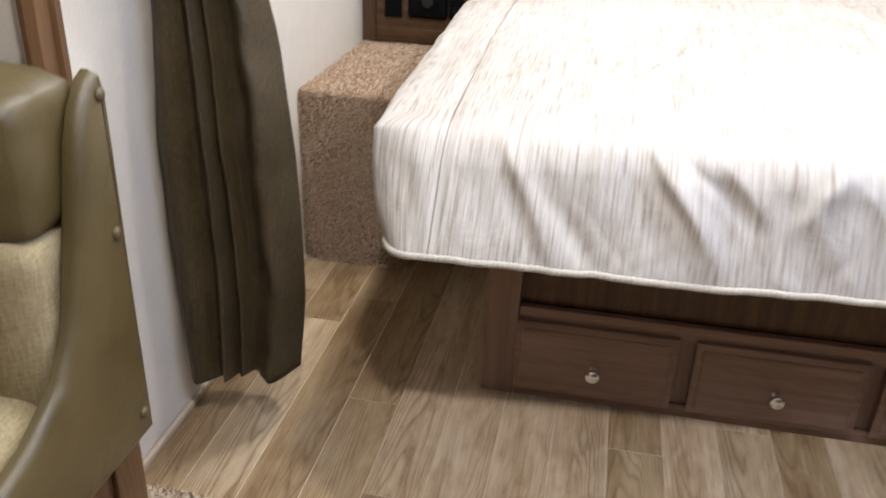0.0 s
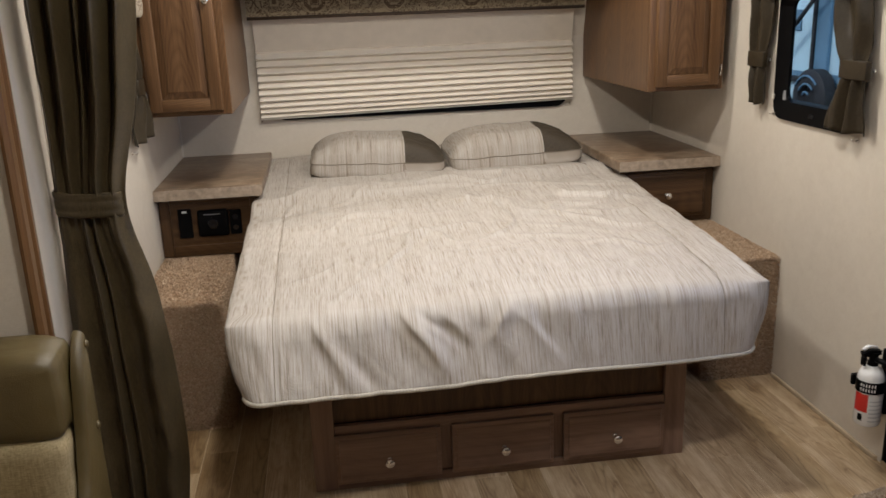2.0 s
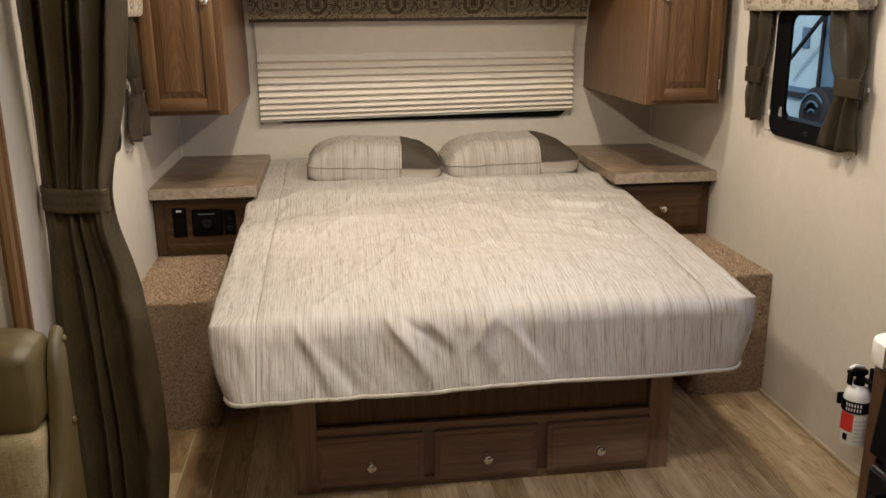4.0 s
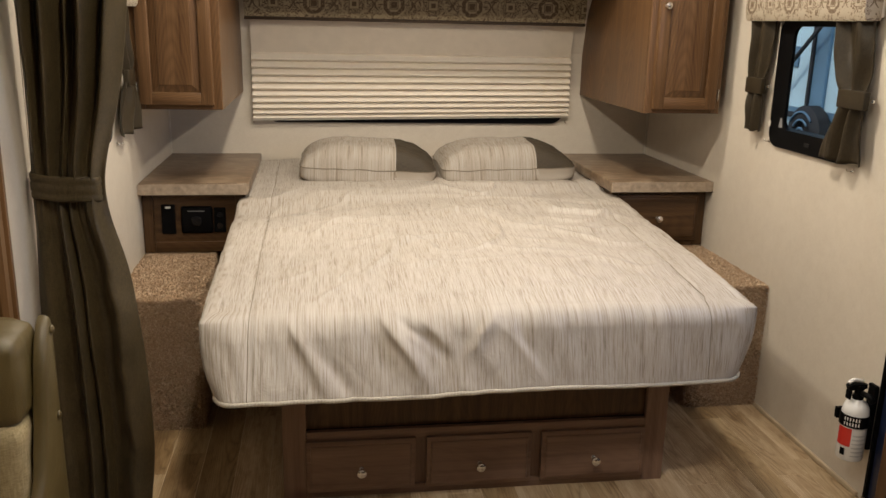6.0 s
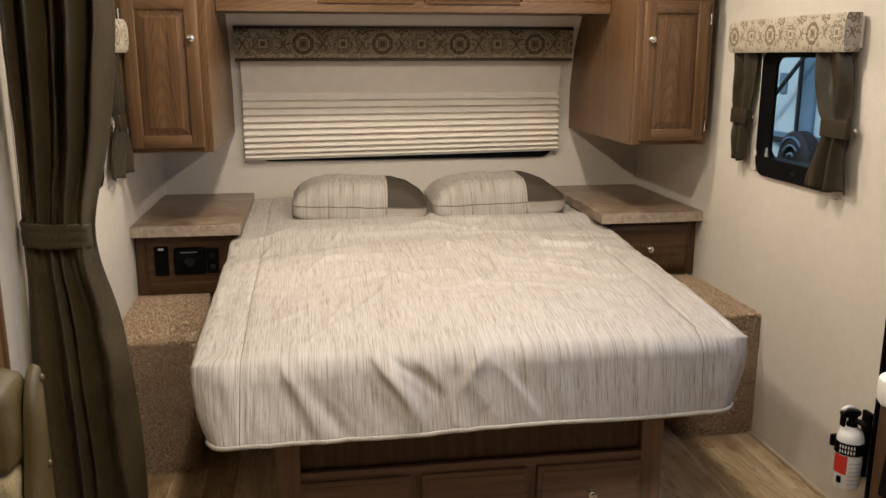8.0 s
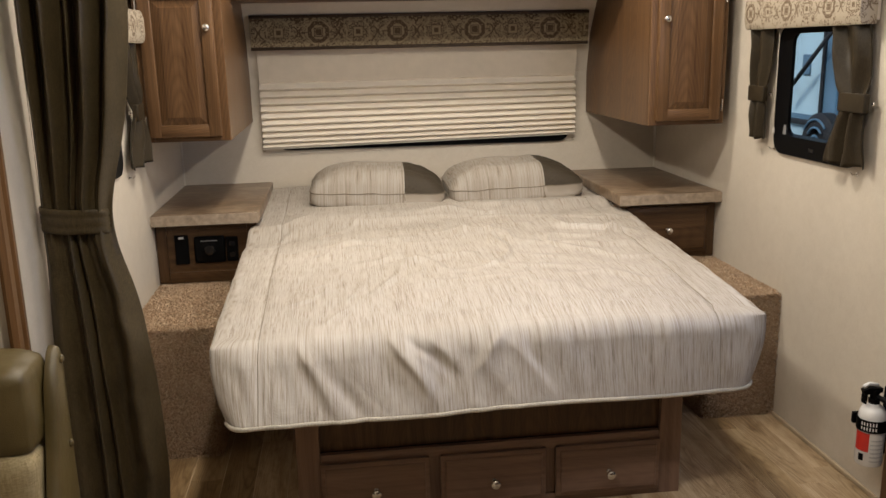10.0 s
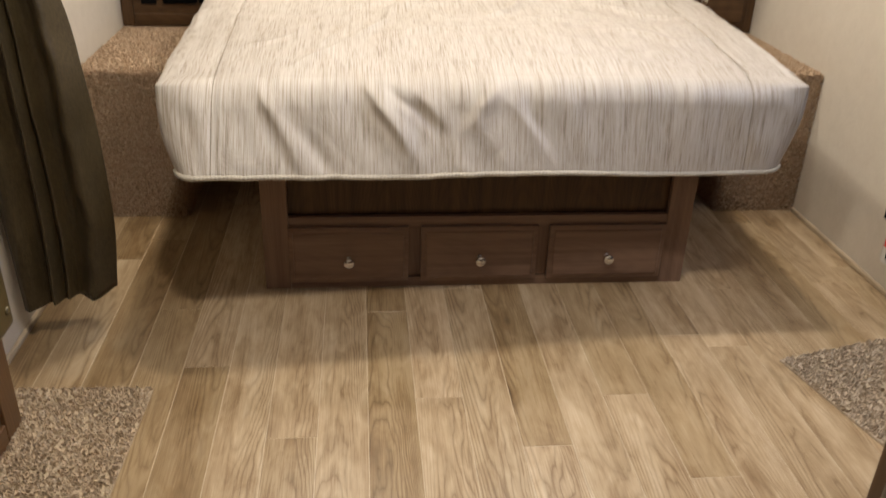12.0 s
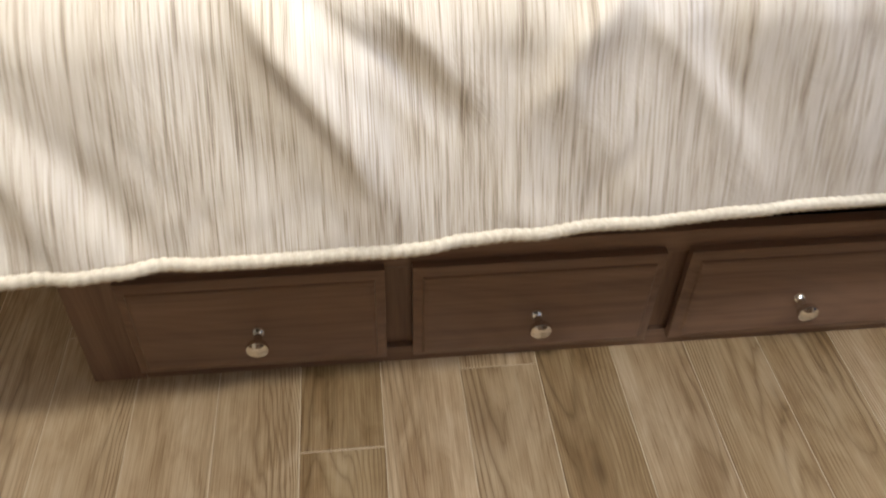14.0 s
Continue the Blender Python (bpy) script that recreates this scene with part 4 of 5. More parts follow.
ns = thing("nightstand", (0.94, 1.4, 0.472), "brown oak nightstand with one drawer and nickel knob", "nightstand", "nightstands")
part("top", box(0.715, 1.1535, 1.005, 1.7835, 0.722, 0.767, 0.006, 3), M["laminate"], ns, "brown stone-look laminate top", smooth=30)
part("edge_band", box(0.7152, 1.1533, 1.0025, 1.0048, 0.724, 0.765), M["laminate_edge"], ns, "tan edge band")
# same darkened oak as the other nightstand, for shade under the top
part("body", box(0.735, 1.1525, 1.074, 1.78, 0.481, 0.7215), M["dark_shaded_z"], ns)
part("stile", box(1.108, 1.1525, 1.060, 1.0735, 0.482, 0.721, 0.002), M["dark_shaded_z"], ns)
part("stile", box(0.735, 0.775, 1.060, 1.0735, 0.482, 0.721, 0.002), M["dark_shaded_z"], ns)
part("top_rail", box(0.7755, 1.1075, 1.061, 1.0735, 0.700, 0.721, 0.002), M["shaded_x"], ns)
part("bottom_rail", box(0.7755, 1.1075, 1.061, 1.0735, 0.482, 0.510, 0.002), M["shaded_x"], ns)
d = part("drawer", raised_front(0.765, 1.118, 0.505, 0.705, 1.042, 0.017), M["shaded_x"], ns, smooth=25)
knob(0.937, 1.042, 0.605, d)


# ---- upper cabinets ----
def upper_cabinet(x0, x1, xd0, xd1, knob_x, hinge_x, label):
    t = thing("wall_cabinet", ((x0 + x1) / 2, 1.35, 1.055), label, "cabinet", "wall cabinets beside the window")
    prof = [(0.947, 1.055), (1.783, 1.055), (1.783, 1.25), (1.733, 1.43), (1.628, 1.58), (1.448, 1.758), (1.21, 1.978), (0.947, 1.978)]
    part("body", prism(prof, x0, x1, 0), M["wood_z"], t)
    fw = 0.036
    part("stile", box(x0, x0 + fw, 0.930, 0.9465, 1.055, 1.978, 0.002), M["wood_z"], t)
    part("stile", box(x1 - fw, x1, 0.930, 0.9465, 1.055, 1.978, 0.002), M["wood_z"], t)
    part("bottom_rail", box(x0 + fw + 0.0005, x1 - fw - 0.0005, 0.931, 0.9465, 1.055, 1.098, 0.002), M["wood_x"], t)
    part("top_rail", box(x0 + fw + 0.0005, x1 - fw - 0.0005, 0.931, 0.9465, 1.58, 1.978, 0.002), M["wood_x"], t)
    z0, z1, yf = 1.072, 1.605, 0.911
    d = part("door", box(xd0, xd1, yf + 0.0115, yf + 0.0185, z0, z1, 0.002), M["wood_z"], t, "raised-panel oak door")
    s = 0.046
    for a, b in ((xd0, xd0 + s), (xd1 - s, xd1)):
        part("door_stile", box(a, b, yf, yf + 0.0114, z0, z1, 0.0045, 3), M["wood_z"], d, smooth=40)
    for a, b in ((z0, z0 + s), (z1 - s, z1)):
        part("door_rail", box(xd0 + s - 0.0040, xd1 - s + 0.0040, yf + 0.0006, yf + 0.0112, a, b, 0.0045, 3), M["wood_x"], d, smooth=40)
    bm = bmesh.new()
    rows = []
    for ins, y in ((0.0, yf + 0.0112), (0.0, yf + 0.0095), (0.004, yf + 0.0090), (0.024, yf + 0.0024), (0.0255, yf + 0.0006), (0.028, yf + 0.0002)):
        rows.append([bm.verts.new(p) for p in ((xd0 + s + ins, y, z0 + s + ins), (xd1 - s - ins, y, z0 + s + ins), (xd1 - s - ins, y, z1 - s - ins), (xd0 + s + ins, y, z1 - s - ins))])
    for a, b in zip(rows, rows[1:]):
        for i in range(4):
            bm.faces.new((a[i], a[(i + 1) % 4], b[(i + 1) % 4], b[i]))
    bm.faces.new(rows[-1])
    part("raised_field", bm, M["wood_z"], d)
    knob(knob_x, yf, 1.462, d, 0.9)
    for hz in (1.13, 1.54):
        part("hinge", tube([(hinge_x, yf + 0.004, hz - 0.022), (hinge_x, yf + 0.004, hz + 0.022)], 0.004, 8), M["nickel"], t, "slim nickel hinge", smooth=40)
    return t


upper_cabinet(-1.125, -0.815, -1.105, -0.845, -0.868, -1.111, "brown oak wall cabinet with raised-panel door and knob")
upper_cabinet(0.795, 1.105, 0.822, 1.082, 0.845, 1.088, "brown oak wall cabinet with raised-panel door beside the window")

hc = thing("overhead_cabinet", (0, 1.4, 1.58), "brown oak overhead cabinet bridging the two wall cabinets", "cabinet")
part("body", prism([(1.248, 1.58), (1.60, 1.58), (1.44, 1.755), (1.2485, 1.945)], -0.813, 0.793, 0), M["wood_x"], hc)
part("bottom_rail", box(-0.813, 0.793, 1.230, 1.2475, 1.572, 1.617, 0.002), M["wood_x"], hc)
part("top_rail", box(-0.813, 0.793, 1.230, 1.2475, 1.90, 1.978, 0.002), M["wood_x"], hc)
for a, b in ((-0.813, -0.430), (-0.030, 0.010), (0.410, 0.793)):
    part("stile", box(a, b, 1.2305, 1.2475, 1.6175, 1.8995, 0.002), M["wood_z"], hc)
for a, b in ((-0.420, -0.036), (0.014, 0.402)):
    part("door", raised_front(a, b, 1.606, 1.915, 1.212, 0.0175), M["wood_x"], hc, smooth=25)



# ---- window over the bed, shade and valance ----
w1 = thing("window_1", (0, 1.78, 0.915), "black-framed front window behind a lowered pleated shade", "window", kind="structure")
part("window_frame", ring_frame(rounded(-0.715, 0.712, 0.915, 1.372, 0.06), rounded(-0.66, 0.66, 0.955, 1.345, 0.05), 1.772, 1.800, 1), M["black"], w1, smooth=30)
part("pane", box(-0.665, 0.665, 1.800, 1.804, 0.945, 1.352), M["black_gloss"], w1, "dark tinted glass")


def shade_mesh(z0l, z0r, ztop, x0, x1, folds):
    bm = bmesh.new()
    rows = []
    for k in range(folds):
        for sub, y in ((0.0, 1.745), (0.10, 1.738), (0.18, 1.738), (0.74, 1.764), (0.82, 1.768)):
            f = (k + sub) / folds
            row = []
            for i in range(9):
                x = x0 + (x1 - x0) * i / 8
                zb = z0l + (z0r - z0l) * i / 8
                # pleats open a little towards the top
                z = zb + (ztop - zb) * (f ** 1.16)
                row.append(bm.verts.new((x, y + 0.0005 * wobble(x * 3, z * 3), z)))
            rows.append(row)
    rows.append([bm.verts.new((v.co.x, 1.756, ztop + 0.004)) for v in rows[-1]])
    for a, b in zip(rows, rows[1:]):
        for i in range(8):
            bm.faces.new((a[i], a[i + 1], b[i + 1], b[i]))
    res = bmesh.ops.extrude_face_region(bm, geom=bm.faces[:])
    bmesh.ops.translate(bm, verts=[v for v in res["geom"] if isinstance(v, bmesh.types.BMVert)], vec=(0, 0.002, 0))
    return bm


shade = thing("pleated_shade", (0, 1.76, 0.93), "cream pleated window shade let down, its rail slightly askew", "shade")
part("pleats", shade_mesh(0.934, 0.958, 1.235, -0.772, 0.732, 10), M["shade"], shade)
part("upper_cloth", prism([(1.7560, 1.236), (1.758, 1.236), (1.735, 1.385), (1.733, 1.385)], -0.772, 0.732, 0), M["sheer"], shade, "plain sheer upper cloth")
bm = prism([(-0.774, 0.924), (0.734, 0.948), (0.734, 0.960), (-0.774, 0.936)], 1.750, 1.768, 1)
part("bottom_rail", bm, M["offwhite"], shade)
for x, z in ((-0.772, 0.915), (0.728, 0.925)):
    part("cord_clip", lathe([(0.006, 0), (0.006, 0.006), (0.003, 0.010)], (x, 1.784, z), 12, turn=pose(0, 0, 0, 90)), M["nickel"], shade, smooth=40)
part("cord", tube([(-0.766, 1.762, 0.93), (-0.766, 1.745, 1.375)], 0.0012, 5), M["offwhite"], shade)
part("cord", tube([(0.726, 1.762, 0.95), (0.726, 1.745, 1.375)], 0.0012, 5), M["offwhite"], shade)


def valance_strip(w, h, name="front"):
    """Board with rounded padded face, built flat: x along, z up, facing -y; UV centred on its height."""
    bm = bmesh.new()
    prof = [(0.05, 0.0), (0.006, 0.0), (0.0, 0.010), (-0.004, h * 0.3), (-0.004, h * 0.7), (0.0, h - 0.010), (0.006, h), (0.05, h)]
    n = 24
    rows = []
    for i in range(n + 1):
        x = w * (i / n - 0.5)
        rows.append([bm.verts.new((x, y, z + 0.002 * wobble(x * 6, 1))) for y, z in prof])
    for a, b in zip(rows, rows[1:]):
        for k in range(len(prof) - 1):
            bm.faces.new((a[k], b[k], b[k + 1], a[k + 1]))
    bm.faces.new(rows[0])
    bm.faces.new(rows[-1][::-1])
    return bm


def valance(at, turn, w, h, mat, label, welt):
    t = thing("window_valance", (0, 0, 0), label, "valance", "window valances")
    me = finish(valance_strip(w, h), "cloth_front", mat, 40)
    uv_from(me, lambda i, co: (co.x + 10.0 + co.y, co.z - h / 2))
    ob = new("cloth_front", me)
    ob.parent = t
    board = new("mounting_board", finish(box(-w / 2 + 0.006, w / 2 - 0.006, 0.012, 0.064, 0.010, h - 0.010, 0.002), "mounting_board", M["offwhite"]))
    board.parent = t
    for z in ((0.0, h) if welt else ()):
        b = tube([(-w / 2, 0.002, z), (w / 2, 0.002, z)], 0.007, 8)
        o = new("welt", finish(b, "welt", M["valance_edge"], True))
        o.parent = t
    t.matrix_world = Matrix.Translation(at) @ turn
    return t


valance((-0.012, 1.672, 1.385), pose(0, 0, 0, 6), 1.555, 0.140, M["valance"], "brown medallion-patterned valance above the pleated shade", True)


# ---- side windows, their little curtains and valances ----
def side_window(s, win, name, label):
    y0, y1, z0, z1 = win
    t = thing(name, (s * XW, (y0 + y1) / 2, z0), label, "window", kind="structure")
    xin, xout = s * (XW - 0.012), s * (XW + T + 0.01)
    a, b = min(xin, xout), max(xin, xout)
    fr = ring_frame(rounded(y0 - 0.035, y1 + 0.007, z0 - 0.035, z1 + 0.02, 0.055), rounded(y0 + 0.055, y1 - 0.085, z0 + 0.03, z1 - 0.01, 0.035), xin, s * (XW - 0.001), 0)
    f = part("window_frame", fr, M["black"], t, "black moulded frame", smooth=30)
    rv = ring_frame(rounded(y0 + 0.001, y1 - 0.001, z0 + 0.001, z1 - 0.001, 0.03), rounded(y0 + 0.055, y1 - 0.004, z0 + 0.03, z1 - 0.01, 0.035), s * (XW + 0.001), s * (XW + T), 0)
    part("reveal", rv, M["black"], t, smooth=30)
    p = part("pane", box(s * (XW + 0.02) - 0.002, s * (XW + 0.02) + 0.002, y0 + 0.05, y1 - 0.005, z0 + 0.025, z1 - 0.005), M["glass"], t)
    p.visible_shadow = False
    lx = s * (XW - 0.014)
    part("latch", box(min(lx, lx + s * 0.004), max(lx, lx + s * 0.004), y0 + 0.20, y0 + 0.23, z0 - 0.012, z0 + 0.004, 0.001), M["black_gloss"], t)
    fy = y1 - 0.070
    part("sticker", prism([(fy - 0.012, z0 + 0.035), (fy + 0.012, z0 + 0.035), (fy + 0.006, z0 + 0.068), (fy - 0.006, z0 + 0.068)], min(lx, lx + s * 0.001), max(lx, lx + s * 0.001), 0), M["grey"], t)
    return t


window_east = side_window(1, WIN_R, "window_2", "small black-framed window with rounded corners, blue daylight outside")
side_window(-1, WIN_L, "window_3", "small black-framed window with rounded corners behind the drape")


def tied_panel(s, top, tie, low, z0, zt, z1, seed, label):
    """A short curtain at a side window: (y0, y1) at top, tie and foot."""
    t = thing("window_curtain", (s * (XW - 0.02), (low[0] + low[1]) / 2, z0), label, "curtain", "small window curtains")
    bm = bmesh.new()
    n, m = 44, 30
    rows = []
    for k in range(m + 1):
        z = z1 + (z0 - z1) * k / m
        if z > zt:
            f = ((z1 - z) / (z1 - zt)) ** 1.6
            ya, yb = top[0] + (tie[0] - top[0]) * f, top[1] + (tie[1] - top[1]) * f
        else:
            f = ((zt - z) / (zt - z0)) ** 0.7
            ya, yb = tie[0] + (low[0] - tie[0]) * f, tie[1] + (low[1] - tie[1]) * f
        pinch = math.exp(-((z - zt) / 0.035) ** 2)
        row = []
        for i in range(n + 1):
            u = i / n
            fold = math.sin(u * 1.9 * 2 * math.pi + 2.6 * wobble(u * 2, z * 5, seed)) * (0.017 - 0.011 * pinch)
            x = s * (XW - 0.038 + fold + 0.007 * wobble(u * 4, z * 11, seed + 3))
            row.append(bm.verts.new((x, ya + (yb - ya) * u, z + 0.004 * math.sin(u * 9) * (k == m))))
        rows.append(row)
    for a, b in zip(rows, rows[1:]):
        for i in range(n):
            bm.faces.new((a[i], a[i + 1], b[i + 1], b[i]))
    res = bmesh.ops.extrude_face_region(bm, geom=bm.faces[:])
    bmesh.ops.translate(bm, verts=[v for v in res["geom"] if isinstance(v, bmesh.types.BMVert)], vec=(s * 0.003, 0, 0))
    part("panel", bm, M["olive"], t, smooth=True)
    xa, xb = s * (XW - 0.050), s * (XW - 0.030)
    part("tie", box(min(xa, xb), max(xa, xb), min(tie) - 0.012, max(tie) + 0.012, zt - 0.028, zt + 0.028, 0.004, 3), M["olive"], t, smooth=40)
    for y in (min(tie) - 0.016,):
        part("button", lathe([(0.006, 0), (0.006, 0.004), (0.003, 0.006)], (s * (XW - 0.020), y, zt), 12, turn=pose(0, 0, 0, 0, -90 * s)), M["nickel"], t, smooth=40)
    return t


tied_panel(1, (0.05, 0.215), (0.035, 0.145), (0.02, 0.215), 0.992, 1.185, 1.42, 1.0, "olive-taupe window curtain gathered by a tie, flaring below it")
tied_panel(1, (0.60, 0.735), (0.635, 0.725), (0.625, 0.715), 1.022, 1.185, 1.42, 2.0, "narrow olive-taupe window curtain gathered by a tie")
tied_panel(-1, (0.69, 0.83), (0.785, 0.865), (0.69, 0.935), 0.985, 1.175, 1.42, 3.0, "olive-taupe window curtain gathered by a tie, flaring below it")
tied_panel(-1, (0.06, 0.20), (0.06, 0.15), (0.05, 0.19), 0.985, 1.175, 1.42, 4.0, "narrow olive-taupe window curtain half hidden by the long drape")
valance((1.087, 0.399, 1.412), pose(0, 0, 0, 0, 0, -90), 0.706, 0.112, M["valance_light"], "cream medallion-patterned valance above the small window", False)
valance((-1.087, 0.545, 1.412), pose(0, 0, 0, 0, 0, 90), 0.74, 0.112, M["valance_light"], "cream medallion-patterned valance half hidden by the long drape", False)


def wall_hook(s, y, z):
    t = thing("curtain_hook", (s * XW, y, z), "small nickel curtain stop screwed to the wall", "hook", "curtain stops")
    part("plate", lathe([(0.007, 0), (0.007, 0.003), (0.004, 0.004)], (s * (XW - 0.0005), y, z), 12, turn=pose(0, 0, 0, 0, -90 * s)), M["nickel"], t, smooth=40)
    part("stem", tube([(s * (XW - 0.003), y, z), (s * (XW - 0.018), y, z - 0.002), (s * (XW - 0.024), y, z + 0.006)], 0.002, 6), M["nickel"], t, smooth=True)


part("cord", tube([(1.118, 0.556, 1.42), (1.120, 0.556, 1.07)], 0.0014, 6), M["rib"], window_east, "thin cream pull cord", smooth=True)
part("tassel", lathe([(0.0015, -0.022), (0.0038, -0.018), (0.0042, -0.006), (0.002, 0.0)], (1.120, 0.556, 1.072), 10), M["offwhite"], window_east, smooth=40)
for s, y, z in ((1, 0.095, 0.968), (1, 0.60, 0.992), (-1, 0.745, 0.955)):
    wall_hook(s, y, z)


# ---- long drape by the wall ----
drape = thing("drape", (-1.04, -0.17, 0.09), "dark olive long drape gathered by a wide cloth tie", "curtain")
SPAN = [(1.97, -1.125, -0.876, 0.055), (1.70, -1.122, -0.886, 0.056), (1.45, -1.120, -0.890, 0.058), (1.20, -1.128, -0.926, 0.056), (1.04, -1.140, -0.974, 0.048), (0.985, -1.142, -0.981, 0.046),
        (0.93, -1.142, -0.979, 0.050), (0.78, -1.143, -0.934, 0.056), (0.62, -1.143, -0.919, 0.060), (0.457, -1.142, -0.908, 0.062), (0.25, -1.138, -0.906, 0.062), (0.10, -1.132, -0.930, 0.062)]


def span_at(z):
    for a, b in zip(SPAN, SPAN[1:]):
        if b[0] <= z <= a[0]:
            f = (a[0] - z) / (a[0] - b[0])
            return [a[i] + (b[i] - a[i]) * f for i in (1, 2, 3)]
    return SPAN[-1][1:]


def span_soft(z):
    """The outline, smoothed along its height."""
    vals = [span_at(min(1.97, max(0.10, z + d))) for d in (-0.07, -0.035, 0.0, 0.035, 0.07)]
    return [sum(v[i] for v in vals) / len(vals) for i in range(3)]


def drape_mesh():
    bm = bmesh.new()
    n, m, back = 150, 110, 40
    # broad folds: centre at the top, centre at the tie, centre at the foot, width, depth
    upper = [(0.05, 0.13, 0.06, 0.75), (0.27, 0.30, 0.085, 0.9), (0.47, 0.46, 0.045, 0.45), (0.68, 0.64, 0.095, 1.0), (0.93, 0.86, 0.075, 0.95)]
    lower = [(0.12, 0.12, 0.16, 0.45), (0.42, 0.39, 0.055, 0.85), (0.54, 0.53, 0.05, 0.55), (0.86, 0.83, 0.12, 1.0)]


    def fold_at(u, z):
        """Uneven rounded folds that run together at the tie."""
        h = 0.0
        if z > 0.985:
            f = min(1.0, (z - 0.985) / 0.985)
            for i, (top, tie, w, d) in enumerate(upper):
                c = tie + (top - tie) * f ** 0.8 + 0.018 * wobble(z * 2.2, i * 3.1)
                h = max(h, d * math.exp(-abs((u - c) / w) ** 1.8))
        else:
            f = min(1.0, (0.985 - z) / 0.885)
            for i, (tie, foot, w, d) in enumerate(lower):
                c = tie + (foot - tie) * f + 0.018 * wobble(z * 2.6, i * 4.7 + 9)
                c += (0.050 * wobble(z * 8.0, 31.7) + 0.026 * wobble(z * 22.0, 12.3)) * (i == 3)
                h = max(h, d * math.exp(-abs((u - c) / (w * (0.75 + 0.4 * f))) ** 1.8))
        return h

    rows = []
    for k in range(m + 1):
        z = 1.97 + (0.10 - 1.97) * k / m
        xa, xb, dep = span_soft(z)
        away = min(1.0, abs(z - 0.985) / 0.42)
        amp = 0.014 + (0.074 if z > 0.985 else 0.056 - 0.022 * away) * away ** 0.7
        pleat = math.exp(-(abs(z - 0.985) / 0.10) ** 1.5)
        row = []
        for i in range(n + 1):
            u = i / n
            ridge = fold_at(u, z)
            x = xa + (xb - xa) * u
            y = -0.172 - dep * 0.5 * (1 - abs(2 * u - 1) ** 5) - amp * ridge * (1 - abs(2 * u - 1) ** 9)
            y += 0.006 * wobble(u * 4, z * 4, 1) + 0.004 * wobble(u * 9, z * 11, 5) + 0.006 * abs(wobble(u * 7 + z * 3, z * 9 - u * 4, 15)) * away + 0.004 * pleat * math.sin(u * 55 + 2 * wobble(u * 3, 1.0))
            y -= 0.064 * max(0.0, 1 - u / 0.4) ** 2 * max(0.12, min(1.0, (z - 1.02) / 0.4), min(0.8, (0.92 - z) / 0.4))
            zz = z if k < m else 0.080 + 0.058 * u + 0.004 * ridge
            row.append(bm.verts.new((x, y, zz)))
        for i in range(1, back):
            u = 1 - i / back
            x = xa + (xb - xa) * u
            y = -0.172 + dep * 0.9 * (1 - abs(2 * u - 1) ** 4) + 0.004 * math.sin(u * 20) * away
            zz = z if k < m else 0.085 + 0.06 * u
            row.append(bm.verts.new((x, y, zz)))
        rows.append(row)
    c = len(rows[0])
    for a, b in zip(rows, rows[1:]):
        for i in range(c):
            bm.faces.new((a[i], b[i], b[(i + 1) % c], a[(i + 1) % c]))
    return bm


part("panel", drape_mesh(), M["curtain"], drape, smooth=True)


def band_mesh():
    bm = bmesh.new()
    n = 60
    rows = []
    for z, g in ((0.957, 0.000), (0.955, 0.002), (0.959, 0.004), (0.968, 0.0040), (0.972, 0.0022), (0.976, 0.0040), (0.992, 0.0040), (0.996, 0.0024), (1.000, 0.0042), (1.012, 0.004), (1.016, 0.002), (1.014, 0.0)):
        row = []
        for i in range(n):
            a = 2 * math.pi * i / n
            sx = abs(math.cos(a)) ** 0.7 * math.copysign(1, math.cos(a))
            sy = abs(math.sin(a)) ** 0.7 * math.copysign(1, math.sin(a))
            w = 0.0025 * wobble(a * 2, z * 40)
            row.append(bm.verts.new((-1.063 + (0.076 + g + w) * sx, -0.172 + (0.049 + g + w) * sy, z - 0.006 * math.cos(a) + 0.001 * math.sin(5 * a))))
        rows.append(row)
    for a, b in zip(rows, rows[1:]):
        for i in range(n):
            bm.faces.new((a[i], a[(i + 1) % n], b[(i + 1) % n], b[i]))
    return bm


part("tie", band_mesh(), M["curtain"], drape, "wide cloth tie", smooth=True)
part("lining_edge", tube([(-1.116, -0.246, 1.95), (-1.115, -0.246, 1.45), (-1.131, -0.205, 1.05)], 0.0009, 6), M["rib"], drape, "pale lining edge", smooth=True)
part("track", box(-1.15, -0.55, -0.185, -0.160, 1.955, 1.979), M["offwhite"], drape, "cream ceiling track")


# ---- fire extinguisher ----
EX, EY, EZ = 1.100, -0.165, 0.140
ext = thing("fire_extinguisher", (EX, EY, EZ), "white fire extinguisher with red label strapped to the wall", "fire extinguisher")
part("cylinder", lathe([(0.030, 0.0), (0.036, 0.003), (0.0385, 0.010), (0.0385, 0.150), (0.036, 0.166), (0.029, 0.180), (0.018, 0.188), (0.015, 0.195)], (EX, EY, EZ), 36), M["white"], ext, smooth=40)
va = part("valve", lathe([(0.016, 0), (0.016, 0.012), (0.012, 0.014), (0.012, 0.030), (0.015, 0.031), (0.015, 0.042)], (EX, EY, EZ + 0.193), 20), M["black"], ext, "black valve head", smooth=40)
bm = prism([(EX - 0.034, EZ + 0.222), (EX + 0.020, EZ + 0.226), (EX + 0.020, EZ + 0.240), (EX - 0.024, EZ + 0.243), (EX - 0.040, EZ + 0.236)], EY - 0.010, EY + 0.010, 1, bevel=0.002)
part("lever", bm, M["black"], va)
bm = prism([(EX - 0.036, EZ + 0.195), (EX - 0.028, EZ + 0.192), (EX - 0.025, EZ + 0.222), (EX - 0.036, EZ + 0.222)], EY - 0.009, EY + 0.009, 1, bevel=0.002)
